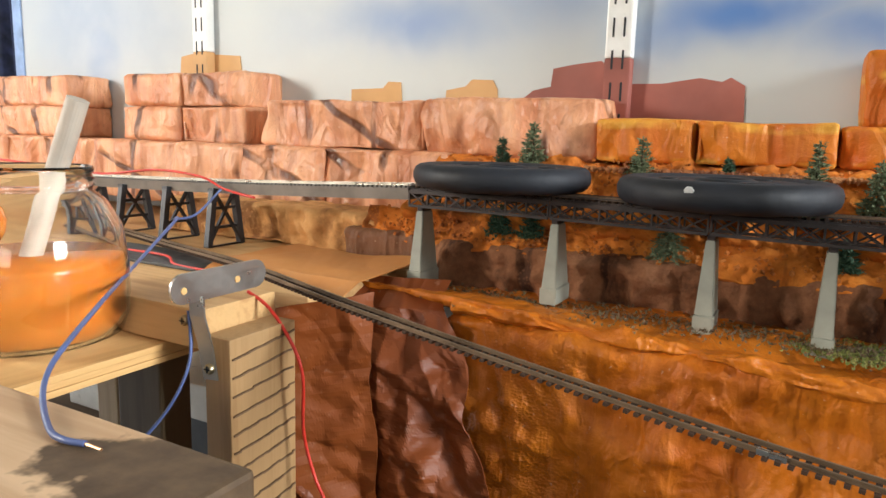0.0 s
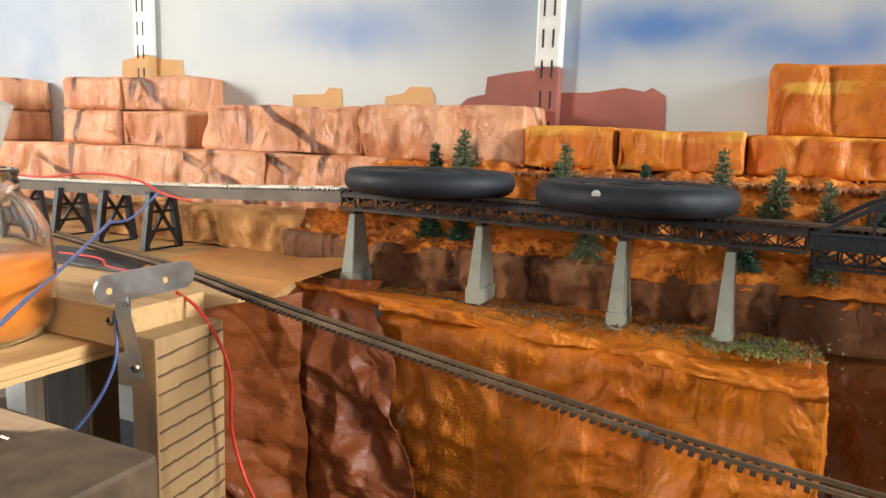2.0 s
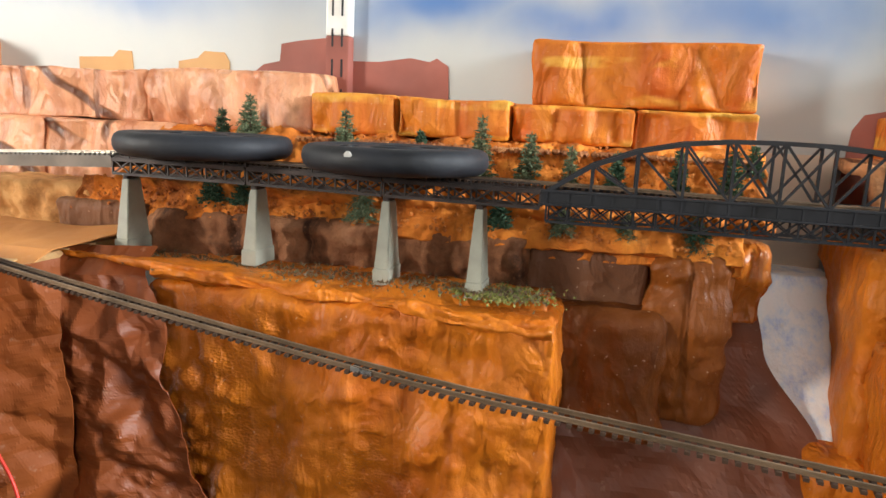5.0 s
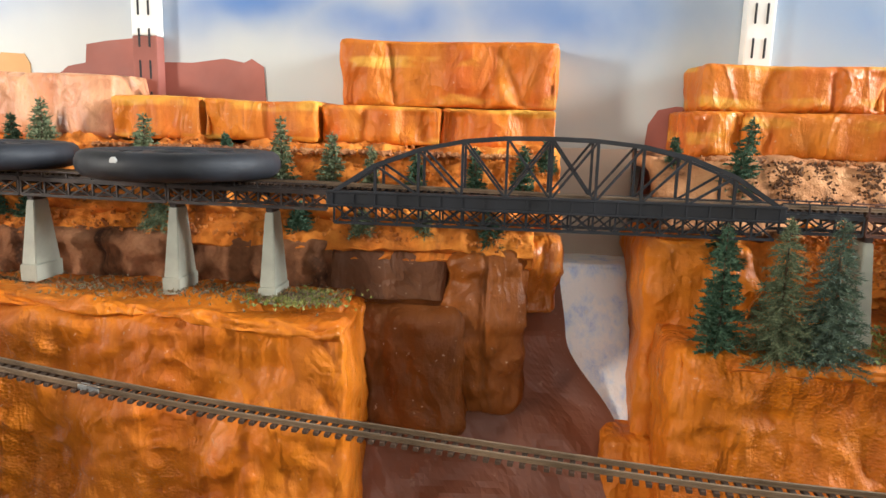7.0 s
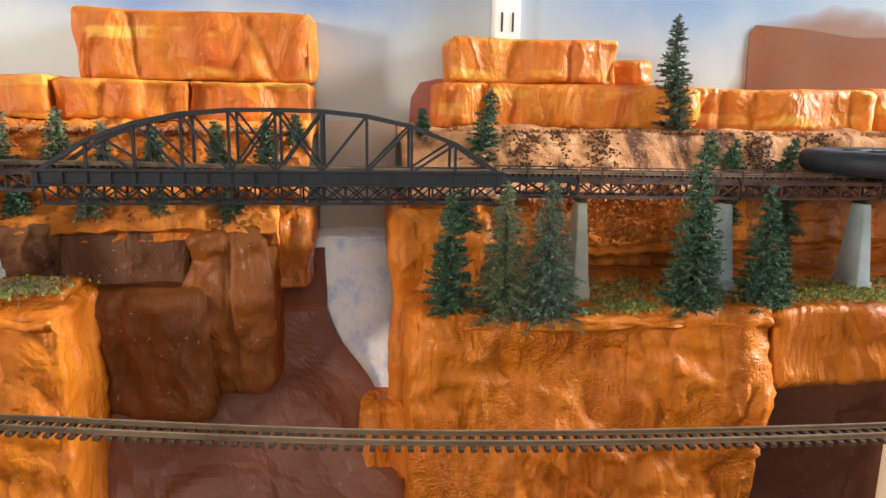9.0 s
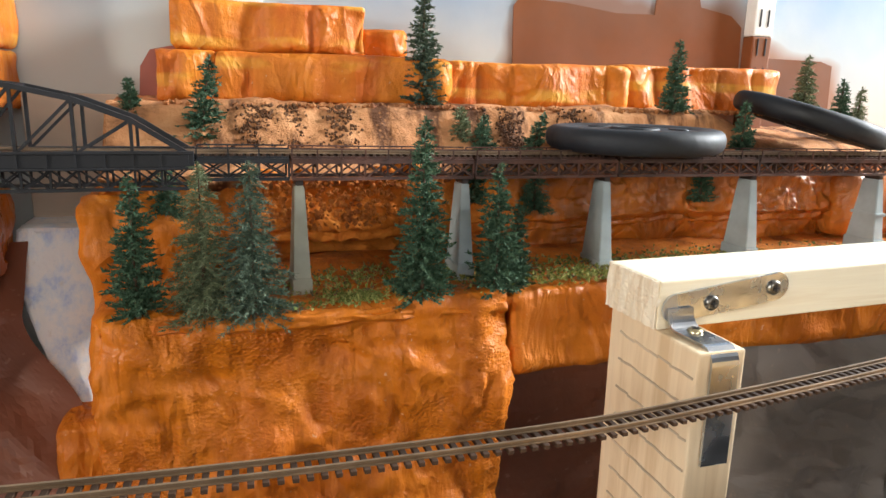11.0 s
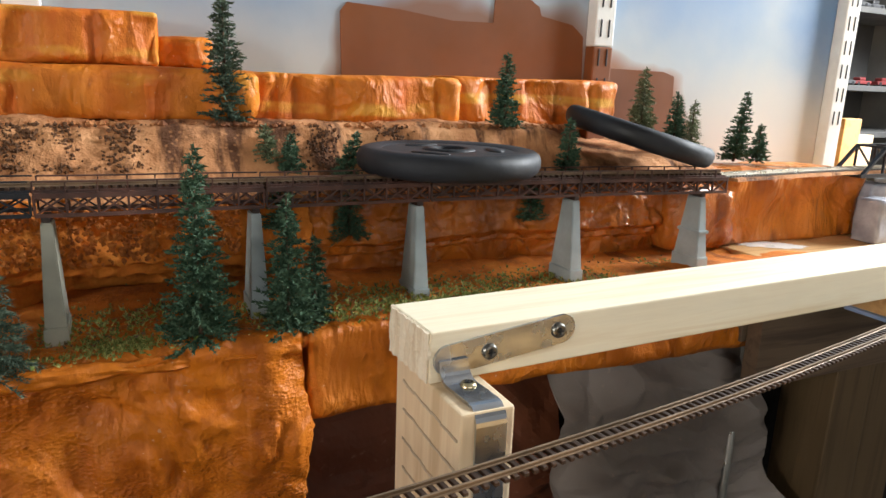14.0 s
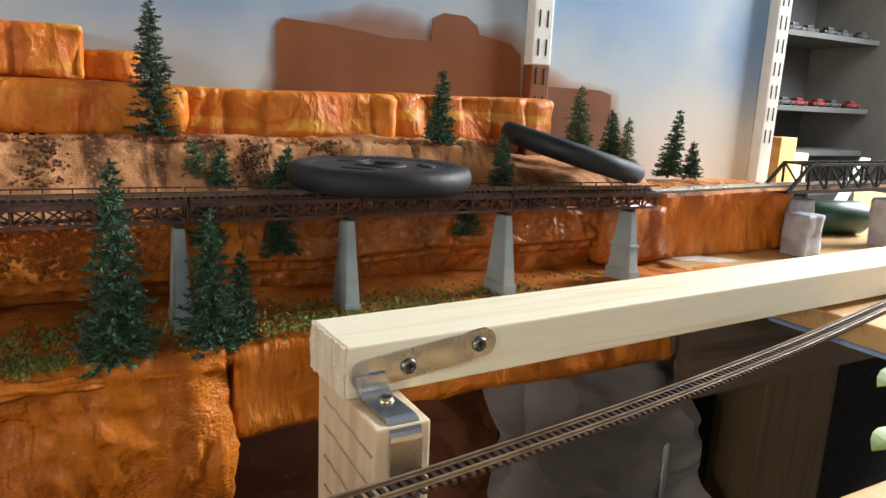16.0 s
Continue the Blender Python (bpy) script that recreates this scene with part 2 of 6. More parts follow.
M["screw_dark"] = plain("blackened_screw", (0.22, 0.21, 0.19), 0.3, metal=1.0)
M["screw"] = plain("brassy_screw", (0.62, 0.52, 0.32), 0.28, metal=1.0)
M["slot"] = plain("dark_slot", (0.02, 0.02, 0.022), 0.8)
M["upright_white"] = plain("cream_enamel", (0.80, 0.80, 0.76), 0.35, vary=0.04)
M["red_wire"] = plain("red_wire_plastic", (0.65, 0.035, 0.02), 0.4, vary=0.1)
M["blue_wire"] = plain("blue_wire_plastic", (0.10, 0.14, 0.32), 0.4, vary=0.1)
M["copper"] = plain("bare_copper", (0.75, 0.42, 0.22), 0.3, metal=1.0)
M["mesa_ochre"] = plain("ochre_wall_paint", (0.62, 0.36, 0.15), 0.7, vary=0.06, grain=90)
M["mesa_purple"] = plain("dusty_red_wall_paint", (0.36, 0.12, 0.09), 0.7, vary=0.12, grain=90)
M["mesa_brown"] = plain("red_brown_wall_paint", (0.205, 0.063, 0.014), 0.75, vary=0.08, grain=90)
M["plaster"] = plain("off_white_plaster", (0.31, 0.295, 0.275), 0.85, vary=0.05, grain=120)
# Grey board paint lowered in tone to hold the shade at the shelves.
M["shelf_grey_shaded"] = plain("grey_painted_board_shaded", (0.125, 0.122, 0.118), 0.7, vary=0.06, grain=100)
M["shelf_tan"] = plain("tan_board", (0.62, 0.51, 0.40), 0.7, vary=0.08, grain=100)
# Floor carpet, near black because it also colours the shade under the layout.
M["carpet_and_shade"] = plain("dark_carpet_and_shade", (0.011, 0.008, 0.0065), 0.95, vary=0.3, grain=400, bump=0.6)
M["stone_grey"] = plain("blue_grey_stone_card", (0.40, 0.41, 0.47), 0.75, vary=0.2, grain=260, bump=0.7)
M["green_metal"] = plain("dark_green_enamel", (0.02, 0.075, 0.045), 0.4, vary=0.15)
M["red_paint"] = plain("red_enamel", (0.55, 0.03, 0.03), 0.4)
M["dark_card"] = plain("dark_grey_card", (0.07, 0.068, 0.065), 0.6)
M["blue_paint"] = plain("blue_painted_strip", (0.26, 0.38, 0.62), 0.5)
M["pencil_faint"] = plain("faint_pencil_line", (0.50, 0.40, 0.29), 0.6)
M["pencil"] = plain("pencil_line", (0.15, 0.085, 0.042), 0.6)
M["dowel"] = plain("pale_grey_dowel", (0.50, 0.43, 0.35), 0.55, vary=0.06)
M["toy_grey"] = plain("toy_car_grey", (0.09, 0.09, 0.095), 0.4)
M["toy_red"] = plain("toy_car_red", (0.28, 0.05, 0.05), 0.4)
M["dark_blue_cloth"] = plain("dark_blue_cloth", (0.02, 0.03, 0.08), 0.9, vary=0.3)


def wood(name, light, dark, grain_dir="X", rough=0.55, scale=1.0):
    m = Mat(name, rough, spec=0.35)
    st = {"X": (0.06, 1, 1), "Y": (1, 0.06, 1), "Z": (1, 1, 0.06)}[grain_dir]
    rings = m.ramp(m.noise(70 * scale, 5, 0.6, stretch=st, distort=0.6), [(0.32, dark), (0.5, light), (0.7, tuple(0.93 * x for x in light))])
    c = m.mix(m.ramp(m.noise(420, 3, stretch=st), [(0.5, 0.0), (0.8, 0.35)]), rings, dark)
    c = m.mix(m.ramp(m.noise(12, 3), [(0.45, 0.0), (0.8, 0.22)]), c, dark)
    m.colour(c)
    m.bump(m.noise(300, 4, stretch=st), 0.22, 0.0008)
    return m.m


M["pine"] = wood("pale_pine", (0.88, 0.79, 0.60), (0.76, 0.63, 0.43), "X")
M["pine_post"] = wood("pine_post", (0.78, 0.62, 0.42), (0.62, 0.45, 0.27), "Z")
M["post_warm"] = wood("warm_pine_post", (0.42, 0.255, 0.115), (0.30, 0.165, 0.066), "Z")
M["pine_table"] = wood("varnished_pine", (0.66, 0.41, 0.18), (0.48, 0.26, 0.10), "X")
M["end_grain"] = wood("sawn_end_grain", (0.84, 0.74, 0.58), (0.62, 0.48, 0.32), "Z", scale=1.6)
M["ply"] = wood("plywood", (0.74, 0.45, 0.18), (0.58, 0.31, 0.11), "Y", scale=0.6)
# Old dark plank; the same colour gives timber under the boards its shade.
M["plank_old_shaded"] = wood("old_and_shaded_plank", (0.14, 0.095, 0.06), (0.065, 0.042, 0.028), "X")
# Leg timber with the shade under the boards put into its colour.
M["leg_shaded"] = wood("shaded_leg", (0.13, 0.085, 0.042), (0.085, 0.053, 0.026), "Z")


def stained_plank():
    m = Mat("stained_plank", 0.6, spec=0.35)
    base = m.ramp(m.noise(70, 5, stretch=(0.06, 1, 1), distort=0.5), [(0.3, (0.46, 0.28, 0.15)), (0.65, (0.66, 0.45, 0.27))])
    patch = m.ramp(m.math("ADD", m.noise(16, 5, 0.6), m.math("MULTIPLY", m.math("ADD", m.axis("X"), 0.232), 5.0)), [(0.50, 0.0), (0.56, 1.0)])
    m.colour(m.mix(patch, base, m.ramp(m.noise(90, 4), [(0.3, (0.07, 0.043, 0.024)), (0.7, (0.135, 0.085, 0.046))])))
    m.bump(m.noise(260, 4, stretch=(0.1, 1, 1)), 0.3, 0.0008)
    return m.m


M["plank"] = stained_plank()


def sky_paint():
    """Clouds sprayed on a white board: soft blue patches above, cream towards the horizon."""
    m = Mat("painted_sky", 0.5, spec=0.4)
    sep = m.t.nodes.new("ShaderNodeSeparateXYZ")
    warp = m.t.nodes.new("ShaderNodeTexNoise")
    warp.inputs["Scale"].default_value, warp.inputs["Detail"].default_value = 6.0, 3.0
    m.link(m.tc.outputs["Object"], warp.inputs["Vector"])
    add = m.t.nodes.new("ShaderNodeVectorMath")
    add.operation = "MULTIPLY_ADD"
    m.link(warp.outputs["Color"], add.inputs[0])
    add.inputs[1].default_value = (0.16, 0.0, 0.10)
    m.link(m.tc.outputs["Object"], add.inputs[2])
    m.link(add.outputs[0], sep.inputs[0])
    x, z = m.math("SUBTRACT", sep.outputs[0], 0.08), m.math("SUBTRACT", sep.outputs[2], 0.05)
    blue = None
    # The last patch paints in the cyan tint of overbright light at the left end.
    for cx, cz, rx, rz, k in ((-0.09, 1.388, 0.10, 0.032, 0.95), (0.05, 1.372, 0.12, 0.028, 0.9), (-0.46, 1.405, 0.16, 0.035, 0.65), (0.24, 1.385, 0.17, 0.035, 0.8),
                              (-0.27, 1.43, 0.12, 0.05, 0.5), (0.60, 1.40, 0.20, 0.055, 0.7), (1.08, 1.425, 0.16, 0.06, 0.8), (1.36, 1.40, 0.05, 0.10, 0.7), (-1.05, 1.44, 0.20, 0.10, 0.4), (-1.03, 1.39, 0.06, 0.07, 0.55)):
        dx = m.math("DIVIDE", m.math("SUBTRACT", x, cx), rx)
        dz = m.math("DIVIDE", m.math("SUBTRACT", z, cz), rz)
        r2 = m.math("ADD", m.math("MULTIPLY", dx, dx), m.math("MULTIPLY", dz, dz))
        blob = m.math("MULTIPLY", m.math("POWER", 2.718, m.math("MULTIPLY", r2, -1.0)), k)
        blue = blob if blue is None else m.math("MAXIMUM", blue, blob)
    c = m.mix(blue, (0.54, 0.575, 0.56), (0.075, 0.20, 0.50))
    high = m.ramp(m.math("SUBTRACT", z, 1.0), [(0.27, 0.0), (0.42, 1.0)])
    c = m.mix(m.math("MULTIPLY", m.ramp(x, [(0.2, 0.0), (0.7, 0.9)]), m.math("MULTIPLY", high, m.ramp(m.noise(5, 4), [(0.35, 0.35), (0.6, 1.0)]))), c, (0.17, 0.33, 0.56))
    c = m.mix(m.math("MULTIPLY", m.ramp(x, [(0.9, 0.0), (1.0, 0.8)]), m.ramp(m.math("SUBTRACT", z, 1.0), [(0.2, 1.0), (0.33, 0.0)])), c, (0.74, 0.62, 0.53))
    c = m.mix(m.math("MULTIPLY", m.ramp(x, [(0.25, 0.0), (0.4, 0.55), (0.85, 0.55), (0.95, 0.0)]), m.ramp(m.math("SUBTRACT", z, 1.0), [(0.28, 1.0), (0.40, 0.2)])), c, (0.36, 0.37, 0.34))
    c = m.mix(m.ramp(m.noise(7, 4), [(0.5, 0.0), (0.75, 0.3)]), c, (0.66, 0.69, 0.67))
    for cx, cz, rx, rz, spray in ((0.825, 1.27, 0.162, 0.098, (0.22, 0.08, 0.025)), (1.055, 1.225, 0.085, 0.092, (0.34, 0.13, 0.045))):
        dx = m.math("DIVIDE", m.math("SUBTRACT", x, cx), rx)
        dz = m.math("DIVIDE", m.math("SUBTRACT", z, cz), rz)
        d4 = m.math("ADD", m.math("POWER", m.math("ABSOLUTE", dx), 6.0), m.math("POWER", m.math("ABSOLUTE", dz), 6.0))
        c = m.mix(m.ramp(d4, [(0.3, 0.85), (1.0, 0.0)]), c, spray)
    m.colour(c)
    m.bump(m.noise(160, 3), 0.08, 0.001)
    return m.m


M["sky"] = sky_paint()


def foliage(name, a, b, c):
    m = Mat(name, 0.75, spec=0.25)
    m.colour(m.ramp(m.island(), [(0.0, a), (0.5, b), (1.0, c)]))
    return m.m


M["fir"] = foliage("fir_needles", (0.028, 0.064, 0.036), (0.054, 0.11, 0.062), (0.105, 0.168, 0.10))
M["fir_blue"] = foliage("grey_green_needles", (0.045, 0.07, 0.05), (0.075, 0.112, 0.075), (0.135, 0.175, 0.115))
M["fir_olive"] = foliage("olive_needles", (0.08, 0.105, 0.055), (0.14, 0.17, 0.09), (0.23, 0.26, 0.145))
M["leaf_green"] = plain("yellow_green_leaf", (0.20, 0.30, 0.03), 0.55, vary=0.15, grain=150)
M["bark"] = plain("tree_bark", (0.10, 0.055, 0.03), 0.85, vary=0.3)
M["moss"] = foliage("green_moss", (0.10, 0.14, 0.03), (0.24, 0.27, 0.07), (0.46, 0.44, 0.16))
M["scrub"] = foliage("grey_red_scrub", (0.10, 0.045, 0.03), (0.15, 0.14, 0.07), (0.26, 0.16, 0.10))


def glass():
    m = Mat("clear_glass", 0.03)
    m.b.inputs["Transmission Weight"].default_value = 1.0
    m.b.inputs["IOR"].default_value = 1.45
    m.colour((0.97, 0.98, 0.96))
    return m.m


def varnish():
    m = Mat("orange_liquid", 0.12)
    m.b.inputs["Subsurface Weight"].default_value = 0.3
    m.b.inputs["Subsurface Radius"].default_value = (0.02, 0.008, 0.003)
    m.colour(m.ramp(m.noise(14, 3), [(0.35, (0.34, 0.09, 0.011)), (0.7, (0.43, 0.14, 0.02))]))
    return m.m


def waterfall_paint():
    m = Mat("painted_waterfall", 0.3, spec=0.6)
    c = m.ramp(m.noise(60, 5, 0.65, stretch=(1, 1, 0.4)), [(0.3, (0.50, 0.64, 0.92)), (0.44, (0.82, 0.89, 0.98)), (0.56, (0.97, 0.97, 0.97))])
    c = m.mix(m.ramp(m.noise(90, 4, 0.6, stretch=(1, 1, 0.25)), [(0.64, 0.0), (0.76, 0.35)]), c, (0.60, 0.50, 0.40))
    m.colour(c)
    m.bump(m.noise(70, 5, stretch=(1, 1, 0.4)), 0.9, 0.004)
    return m.m


M["glass"], M["varnish"], M["falls"] = glass(), varnish(), waterfall_paint()

# ---- mesh helpers ----


def part(name, bm, material, parent=None, label="", smooth=False):
    """One mesh object made of bm, under a thing or a part."""
    me = bpy.data.meshes.new(name)
    bm.to_mesh(me)
    bm.free()
    if smooth:
        me.polygons.foreach_set("use_smooth", [True] * len(me.polygons))
    me.materials.append(material)
    ob = new(name, me)
    ob.parent = parent
    if label:
        ob["label"] = label
    return ob


def thing(name, at=(0, 0, 0), label="", category="", group="", kind=""):
    ob = new(name)
    ob.empty_display_size = 0.01
    ob.location = at
    bpy.context.view_layer.update()
    return tagged(ob, label, category, group, kind)


def box(x0, x1, y0, y1, z0, z1, bevel=0.0, bm=None):
    bm = bm or bmesh.new()
    made = bmesh.ops.create_cube(bm, size=1.0)["verts"]
    for v in made:
        v.co = Vector((x0 + (v.co.x + 0.5) * (x1 - x0), y0 + (v.co.y + 0.5) * (y1 - y0), z0 + (v.co.z + 0.5) * (z1 - z0)))
    if bevel:
        edges = {e for v in made for e in v.link_edges}
        bmesh.ops.bevel(bm, geom=list(edges), offset=bevel, segments=2, affect="EDGES", profile=0.6)
    return bm


def bar(bm, a, b, w, h=None, up=(0, 0, 1)):
    """A straight bar of rectangular section from a to b, added to bm."""
    a, b = Vector(a), Vector(b)
    h = h or w
    d = (b - a).normalized()
    side = d.cross(Vector(up))
    side = side.normalized() if side.length > 1e-6 else Vector((1, 0, 0))
    top = side.cross(d).normalized()
    vs = []
    for p in (a, b):
        for s, t in ((-1, -1), (1, -1), (1, 1), (-1, 1)):
            vs.append(bm.verts.new(p + side * (s * w / 2) + top * (t * h / 2)))
    for f in ((0, 1, 2, 3), (7, 6, 5, 4), (0, 4, 5, 1), (1, 5, 6, 2), (2, 6, 7, 3), (3, 7, 4, 0)):
        bm.faces.new([vs[i] for i in f])
    return bm


def sweep(pts, section, closed=False):
    """A section (side, up offsets) carried along pts."""
    bm = bmesh.new()
    pts = [Vector(p) for p in pts]
    rings = []
    for i, p in enumerate(pts):
        d = (pts[min(i + 1, len(pts) - 1)] - pts[max(i - 1, 0)]).normalized()
        side = d.cross(Vector((0, 0, 1)))
        side = side.normalized() if side.length > 1e-5 else Vector((1, 0, 0))
        up = side.cross(d).normalized()
        rings.append([bm.verts.new(p + side * s + up * u) for s, u in section])
    n = len(section)
    for a, b in zip(rings, rings[1:]):
        for i in range(n):
            bm.faces.new((a[i], a[(i + 1) % n], b[(i + 1) % n], b[i]))
    bm.faces.new(rings[0][::-1])
    bm.faces.new(rings[-1])
    return bm


def round_section(r, n=8):
    return [(r * math.cos(2 * math.pi * i / n), r * math.sin(2 * math.pi * i / n)) for i in range(n)]


def smooth_path(pts, n=12):
    """Catmull-Rom through pts."""
    pts = [Vector(p) for p in pts]
    out = []
    for i in range(len(pts) - 1):
        p0, p1, p2, p3 = pts[max(i - 1, 0)], pts[i], pts[i + 1], pts[min(i + 2, len(pts) - 1)]
        for k in range(n):
            t = k / n
            out.append(0.5 * ((2 * p1) + (p2 - p0) * t + (2 * p0 - 5 * p1 + 4 * p2 - p3) * t * t + (3 * p1 - p0 - 3 * p2 + p3) * t ** 3))
    return out + [pts[-1]]


def lathe(profile, n=48, centre=(0, 0, 0)):
    """A turned body: profile of (radius, z)."""
    bm = bmesh.new()
    c = Vector(centre)
    rings = []
    for r, z in profile:
        if r < 1e-6:
            rings.append([bm.verts.new(c + Vector((0, 0, z)))])
        else:
            rings.append([bm.verts.new(c + Vector((r * math.cos(2 * math.pi * i / n), r * math.sin(2 * math.pi * i / n), z))) for i in range(n)])
    for a, b in zip(rings, rings[1:]):
        for i in range(n):
            j = (i + 1) % n
            if len(a) == 1 and len(b) > 1:
                bm.faces.new((a[0], b[j], b[i]))
            elif len(b) == 1 and len(a) > 1:
                bm.faces.new((a[i], a[j], b[0]))
            elif len(a) > 1:
                bm.faces.new((a[i], a[j], b[j], b[i]))
    bmesh.ops.recalc_face_normals(bm, faces=bm.faces)
    return bm


def fbm(p, scale, octaves=4):
    return noise.fractal(Vector(p) * scale, 1.0, 2.0, octaves, noise_basis="PERLIN_ORIGINAL")


def crumple(p, scale, amount, octaves=3):
    """Folds of crushed paper: flat triangles that meet in sharp creases."""
    p = Vector(p)
    w = noise.noise_vector(p * scale * 0.6)
    x = (p.x + 0.35 * p.y) * scale + 0.45 * w.x
    y = (p.z - 0.35 * p.y) * scale + 0.45 * w.z
    d, a = 0.0, amount
    for o in range(octaves):
        i, j = math.floor(x), math.floor(y)
        fx, fy = x - i, y - j

        def h(m, n):
            return (math.sin((i + m) * 127.1 + (j + n) * 311.7 + o * 74.7) * 43758.5453) % 1.0
        if fx + fy < 1:
            v = h(0, 0) + (h(1, 0) - h(0, 0)) * fx + (h(0, 1) - h(0, 0)) * fy
        else:
            v = h(1, 1) + (h(0, 1) - h(1, 1)) * (1 - fx) + (h(1, 0) - h(1, 1)) * (1 - fy)
        d += a * (v - 0.15)
        x, y = 1.7 * x + 0.9 * y + 3.3, 1.8 * y - 0.8 * x + 1.7
        a *= 0.45
    return d


def lump(x0, x1, y0, y1, z0, z1, step=0.006, rough=0.006, fine=0.0015, crease=0.004, crease_scale=26, seed=0, round_=0.006, facet=0.0, facet_scale=12, flute=0.0, flute_scale=42, wrinkle=0.0):
    """A rock block: a box with worn edges, fluted and creased from top to bottom, chipped and uneven."""
    bm = bmesh.new()
    size = Vector((x1 - x0, y1 - y0, z1 - z0))
    n = [max(2, int(s / step)) for s in size]
    made = {}

    def vert(i, j, k):
        key = (i, j, k)
        if key not in made:
            u = Vector((i / n[0], j / n[1], k / n[2]))
            p = Vector((x0 + u.x * size.x, y0 + u.y * size.y, z0 + u.z * size.z))
            core = Vector((min(max(p.x, x0 + round_), x1 - round_), min(max(p.y, y0 + round_), y1 - round_), min(max(p.z, z0 + round_), z1 - round_)))
            off = p - core
            if off.length > round_:
                p = core + off.normalized() * round_
            out = off.normalized() if off.length > 1e-6 else Vector((0, -1, 0))
            q = p + Vector((seed * 3.7, seed * 1.3, 0))
            d = rough * fbm(q, 14, 3) + fine * fbm(q, 70, 3)
            level = 1 - abs(out.z)
            g = noise.noise(Vector((q.x * crease_scale, q.y * crease_scale, q.z * 5)))
            d -= level * crease * max(0.0, 1 - abs(g) * 7)
            if flute:
                d += level * flute * noise.noise(Vector((q.x * flute_scale + 0.25 * math.sin(q.z * 45), q.y * 20, q.z * 7)))
            if wrinkle:
                w = noise.noise(Vector((q.x * 8, q.y * 8, q.z * 24 + 1.5 * noise.noise(q * 11))))
                d += wrinkle * max(0.0, 1 - abs(w) * 8)
            if facet:
                d += facet * (crumple(q, facet_scale, 1.0, 3) - 0.35)
            made[key] = bm.verts.new(p + out * (d * (0.3 + 0.7 * level) * (0.45 if abs(out.x) > 0.75 else 1.0)))
        return made[key]

    for a, b, c in ((0, 1, 2), (1, 2, 0), (2, 0, 1)):
        for side in (0, n[c]):
            for i in range(n[a]):
                for j in range(n[b]):
                    quad = []
                    for di, dj in ((0, 0), (1, 0), (1, 1), (0, 1)):
                        idx = [0, 0, 0]
                        idx[a], idx[b], idx[c] = i + di, j + dj, side
                        quad.append(vert(*idx))
                    bm.faces.new(quad if side else quad[::-1])
    return bm


def sheet(nu, nv, f):
    """A surface f(u, v) with u, v from 0 to 1."""
    bm = bmesh.new()
    grid = [[bm.verts.new(f(i / nu, j / nv)) for j in range(nv + 1)] for i in range(nu + 1)]
    for i in range(nu):
        for j in range(nv):
            bm.faces.new((grid[i][j], grid[i + 1][j], grid[i + 1][j + 1], grid[i][j + 1]))
    return bm


def thicken(bm, t):
    bmesh.ops.recalc_face_normals(bm, faces=bm.faces)
    bmesh.ops.solidify(bm, geom=bm.faces[:], thickness=t)
    return bm


def backed(nu, nv, f, back):
    """A surface f(u, v) with a body: its copy shifted by back, closed round the edge."""
    bm = bmesh.new()
    back = Vector(back)
    top = [[bm.verts.new(f(i / nu, j / nv)) for j in range(nv + 1)] for i in range(nu + 1)]
    low = [[bm.verts.new(v.co + back) for v in row] for row in top]
    for i in range(nu):
        for j in range(nv):
            bm.faces.new((top[i][j], top[i + 1][j], top[i + 1][j + 1], top[i][j + 1]))
            bm.faces.new((low[i][j + 1], low[i + 1][j + 1], low[i + 1][j], low[i][j]))
    rim = [(i, 0) for i in range(nu)] + [(nu, j) for j in range(nv)] + [(i, nv) for i in range(nu, 0, -1)] + [(0, j) for j in range(nv, 0, -1)]
    for (a, b), (c, d) in zip(rim, rim[1:] + rim[:1]):
        bm.faces.new((top[c][d], top[a][b], low[a][b], low[c][d]))
    bmesh.ops.recalc_face_normals(bm, faces=bm.faces)
    return bm


def line(x, table):
    """Straight interpolation in a short table of (x, value)."""
    if x <= table[0][0]:
        return table[0][1]
    for (a, va), (b, vb) in zip(table, table[1:]):
        if x <= b:
            s = (x - a) / (b - a)
            s = s * s * (3 - 2 * s)
            return va + (vb - va) * s
    return table[-1][1]


def along(profile, v):
    """A point on a polyline of (y, z) at share v of its length."""
    seg = [math.dist(a, b) for a, b in zip(profile, profile[1:])]
    d = v * sum(seg)
    for (a, b), s in zip(zip(profile, profile[1:]), seg):
        if d <= s or b is profile[-1]:
            k = min(1.0, d / s) if s else 0
            return a[0] + (b[0] - a[0]) * k, a[1] + (b[1] - a[1]) * k
        d -= s



# ---- room ----
WALL = 0.226


def panel_wall(name, x0, x1, y0, y1, z0, z1, mat, label=""):
    return tagged(part(name, box(x0, x1, y0, y1, z0, z1), mat), label, "wall", kind="structure")


def holed_wall(name, axis, at, thick, a0, a1, h, hole, mat, label):
    """A wall across axis with one opening through it."""
    bm = bmesh.new()
    h0, h1, z0, z1 = hole
    for p0, p1, q0, q1 in ((a0, h0, 0, h), (h1, a1, 0, h), (h0, h1, 0, z0), (h0, h1, z1, h)):
        if axis == "x":
            box(at, at + thick, p0, p1, q0, q1, bm=bm)
        else:
            box(p0, p1, at, at + thick, q0, q1, bm=bm)
    return tagged(part(name, bm, mat), label, "wall", kind="structure")


tagged(part("floor", box(-2.5, 2.9, -2.6, 2.0, -0.05, 0.0), M["carpet_and_shade"]), "dark brown carpeted floor of the train room", "floor", kind="structure")
tagged(part("ceiling", box(-2.5, 2.9, -2.6, 2.0, 2.4, 2.46), M["plaster"]), "plain off-white plaster ceiling", "ceiling", kind="structure")
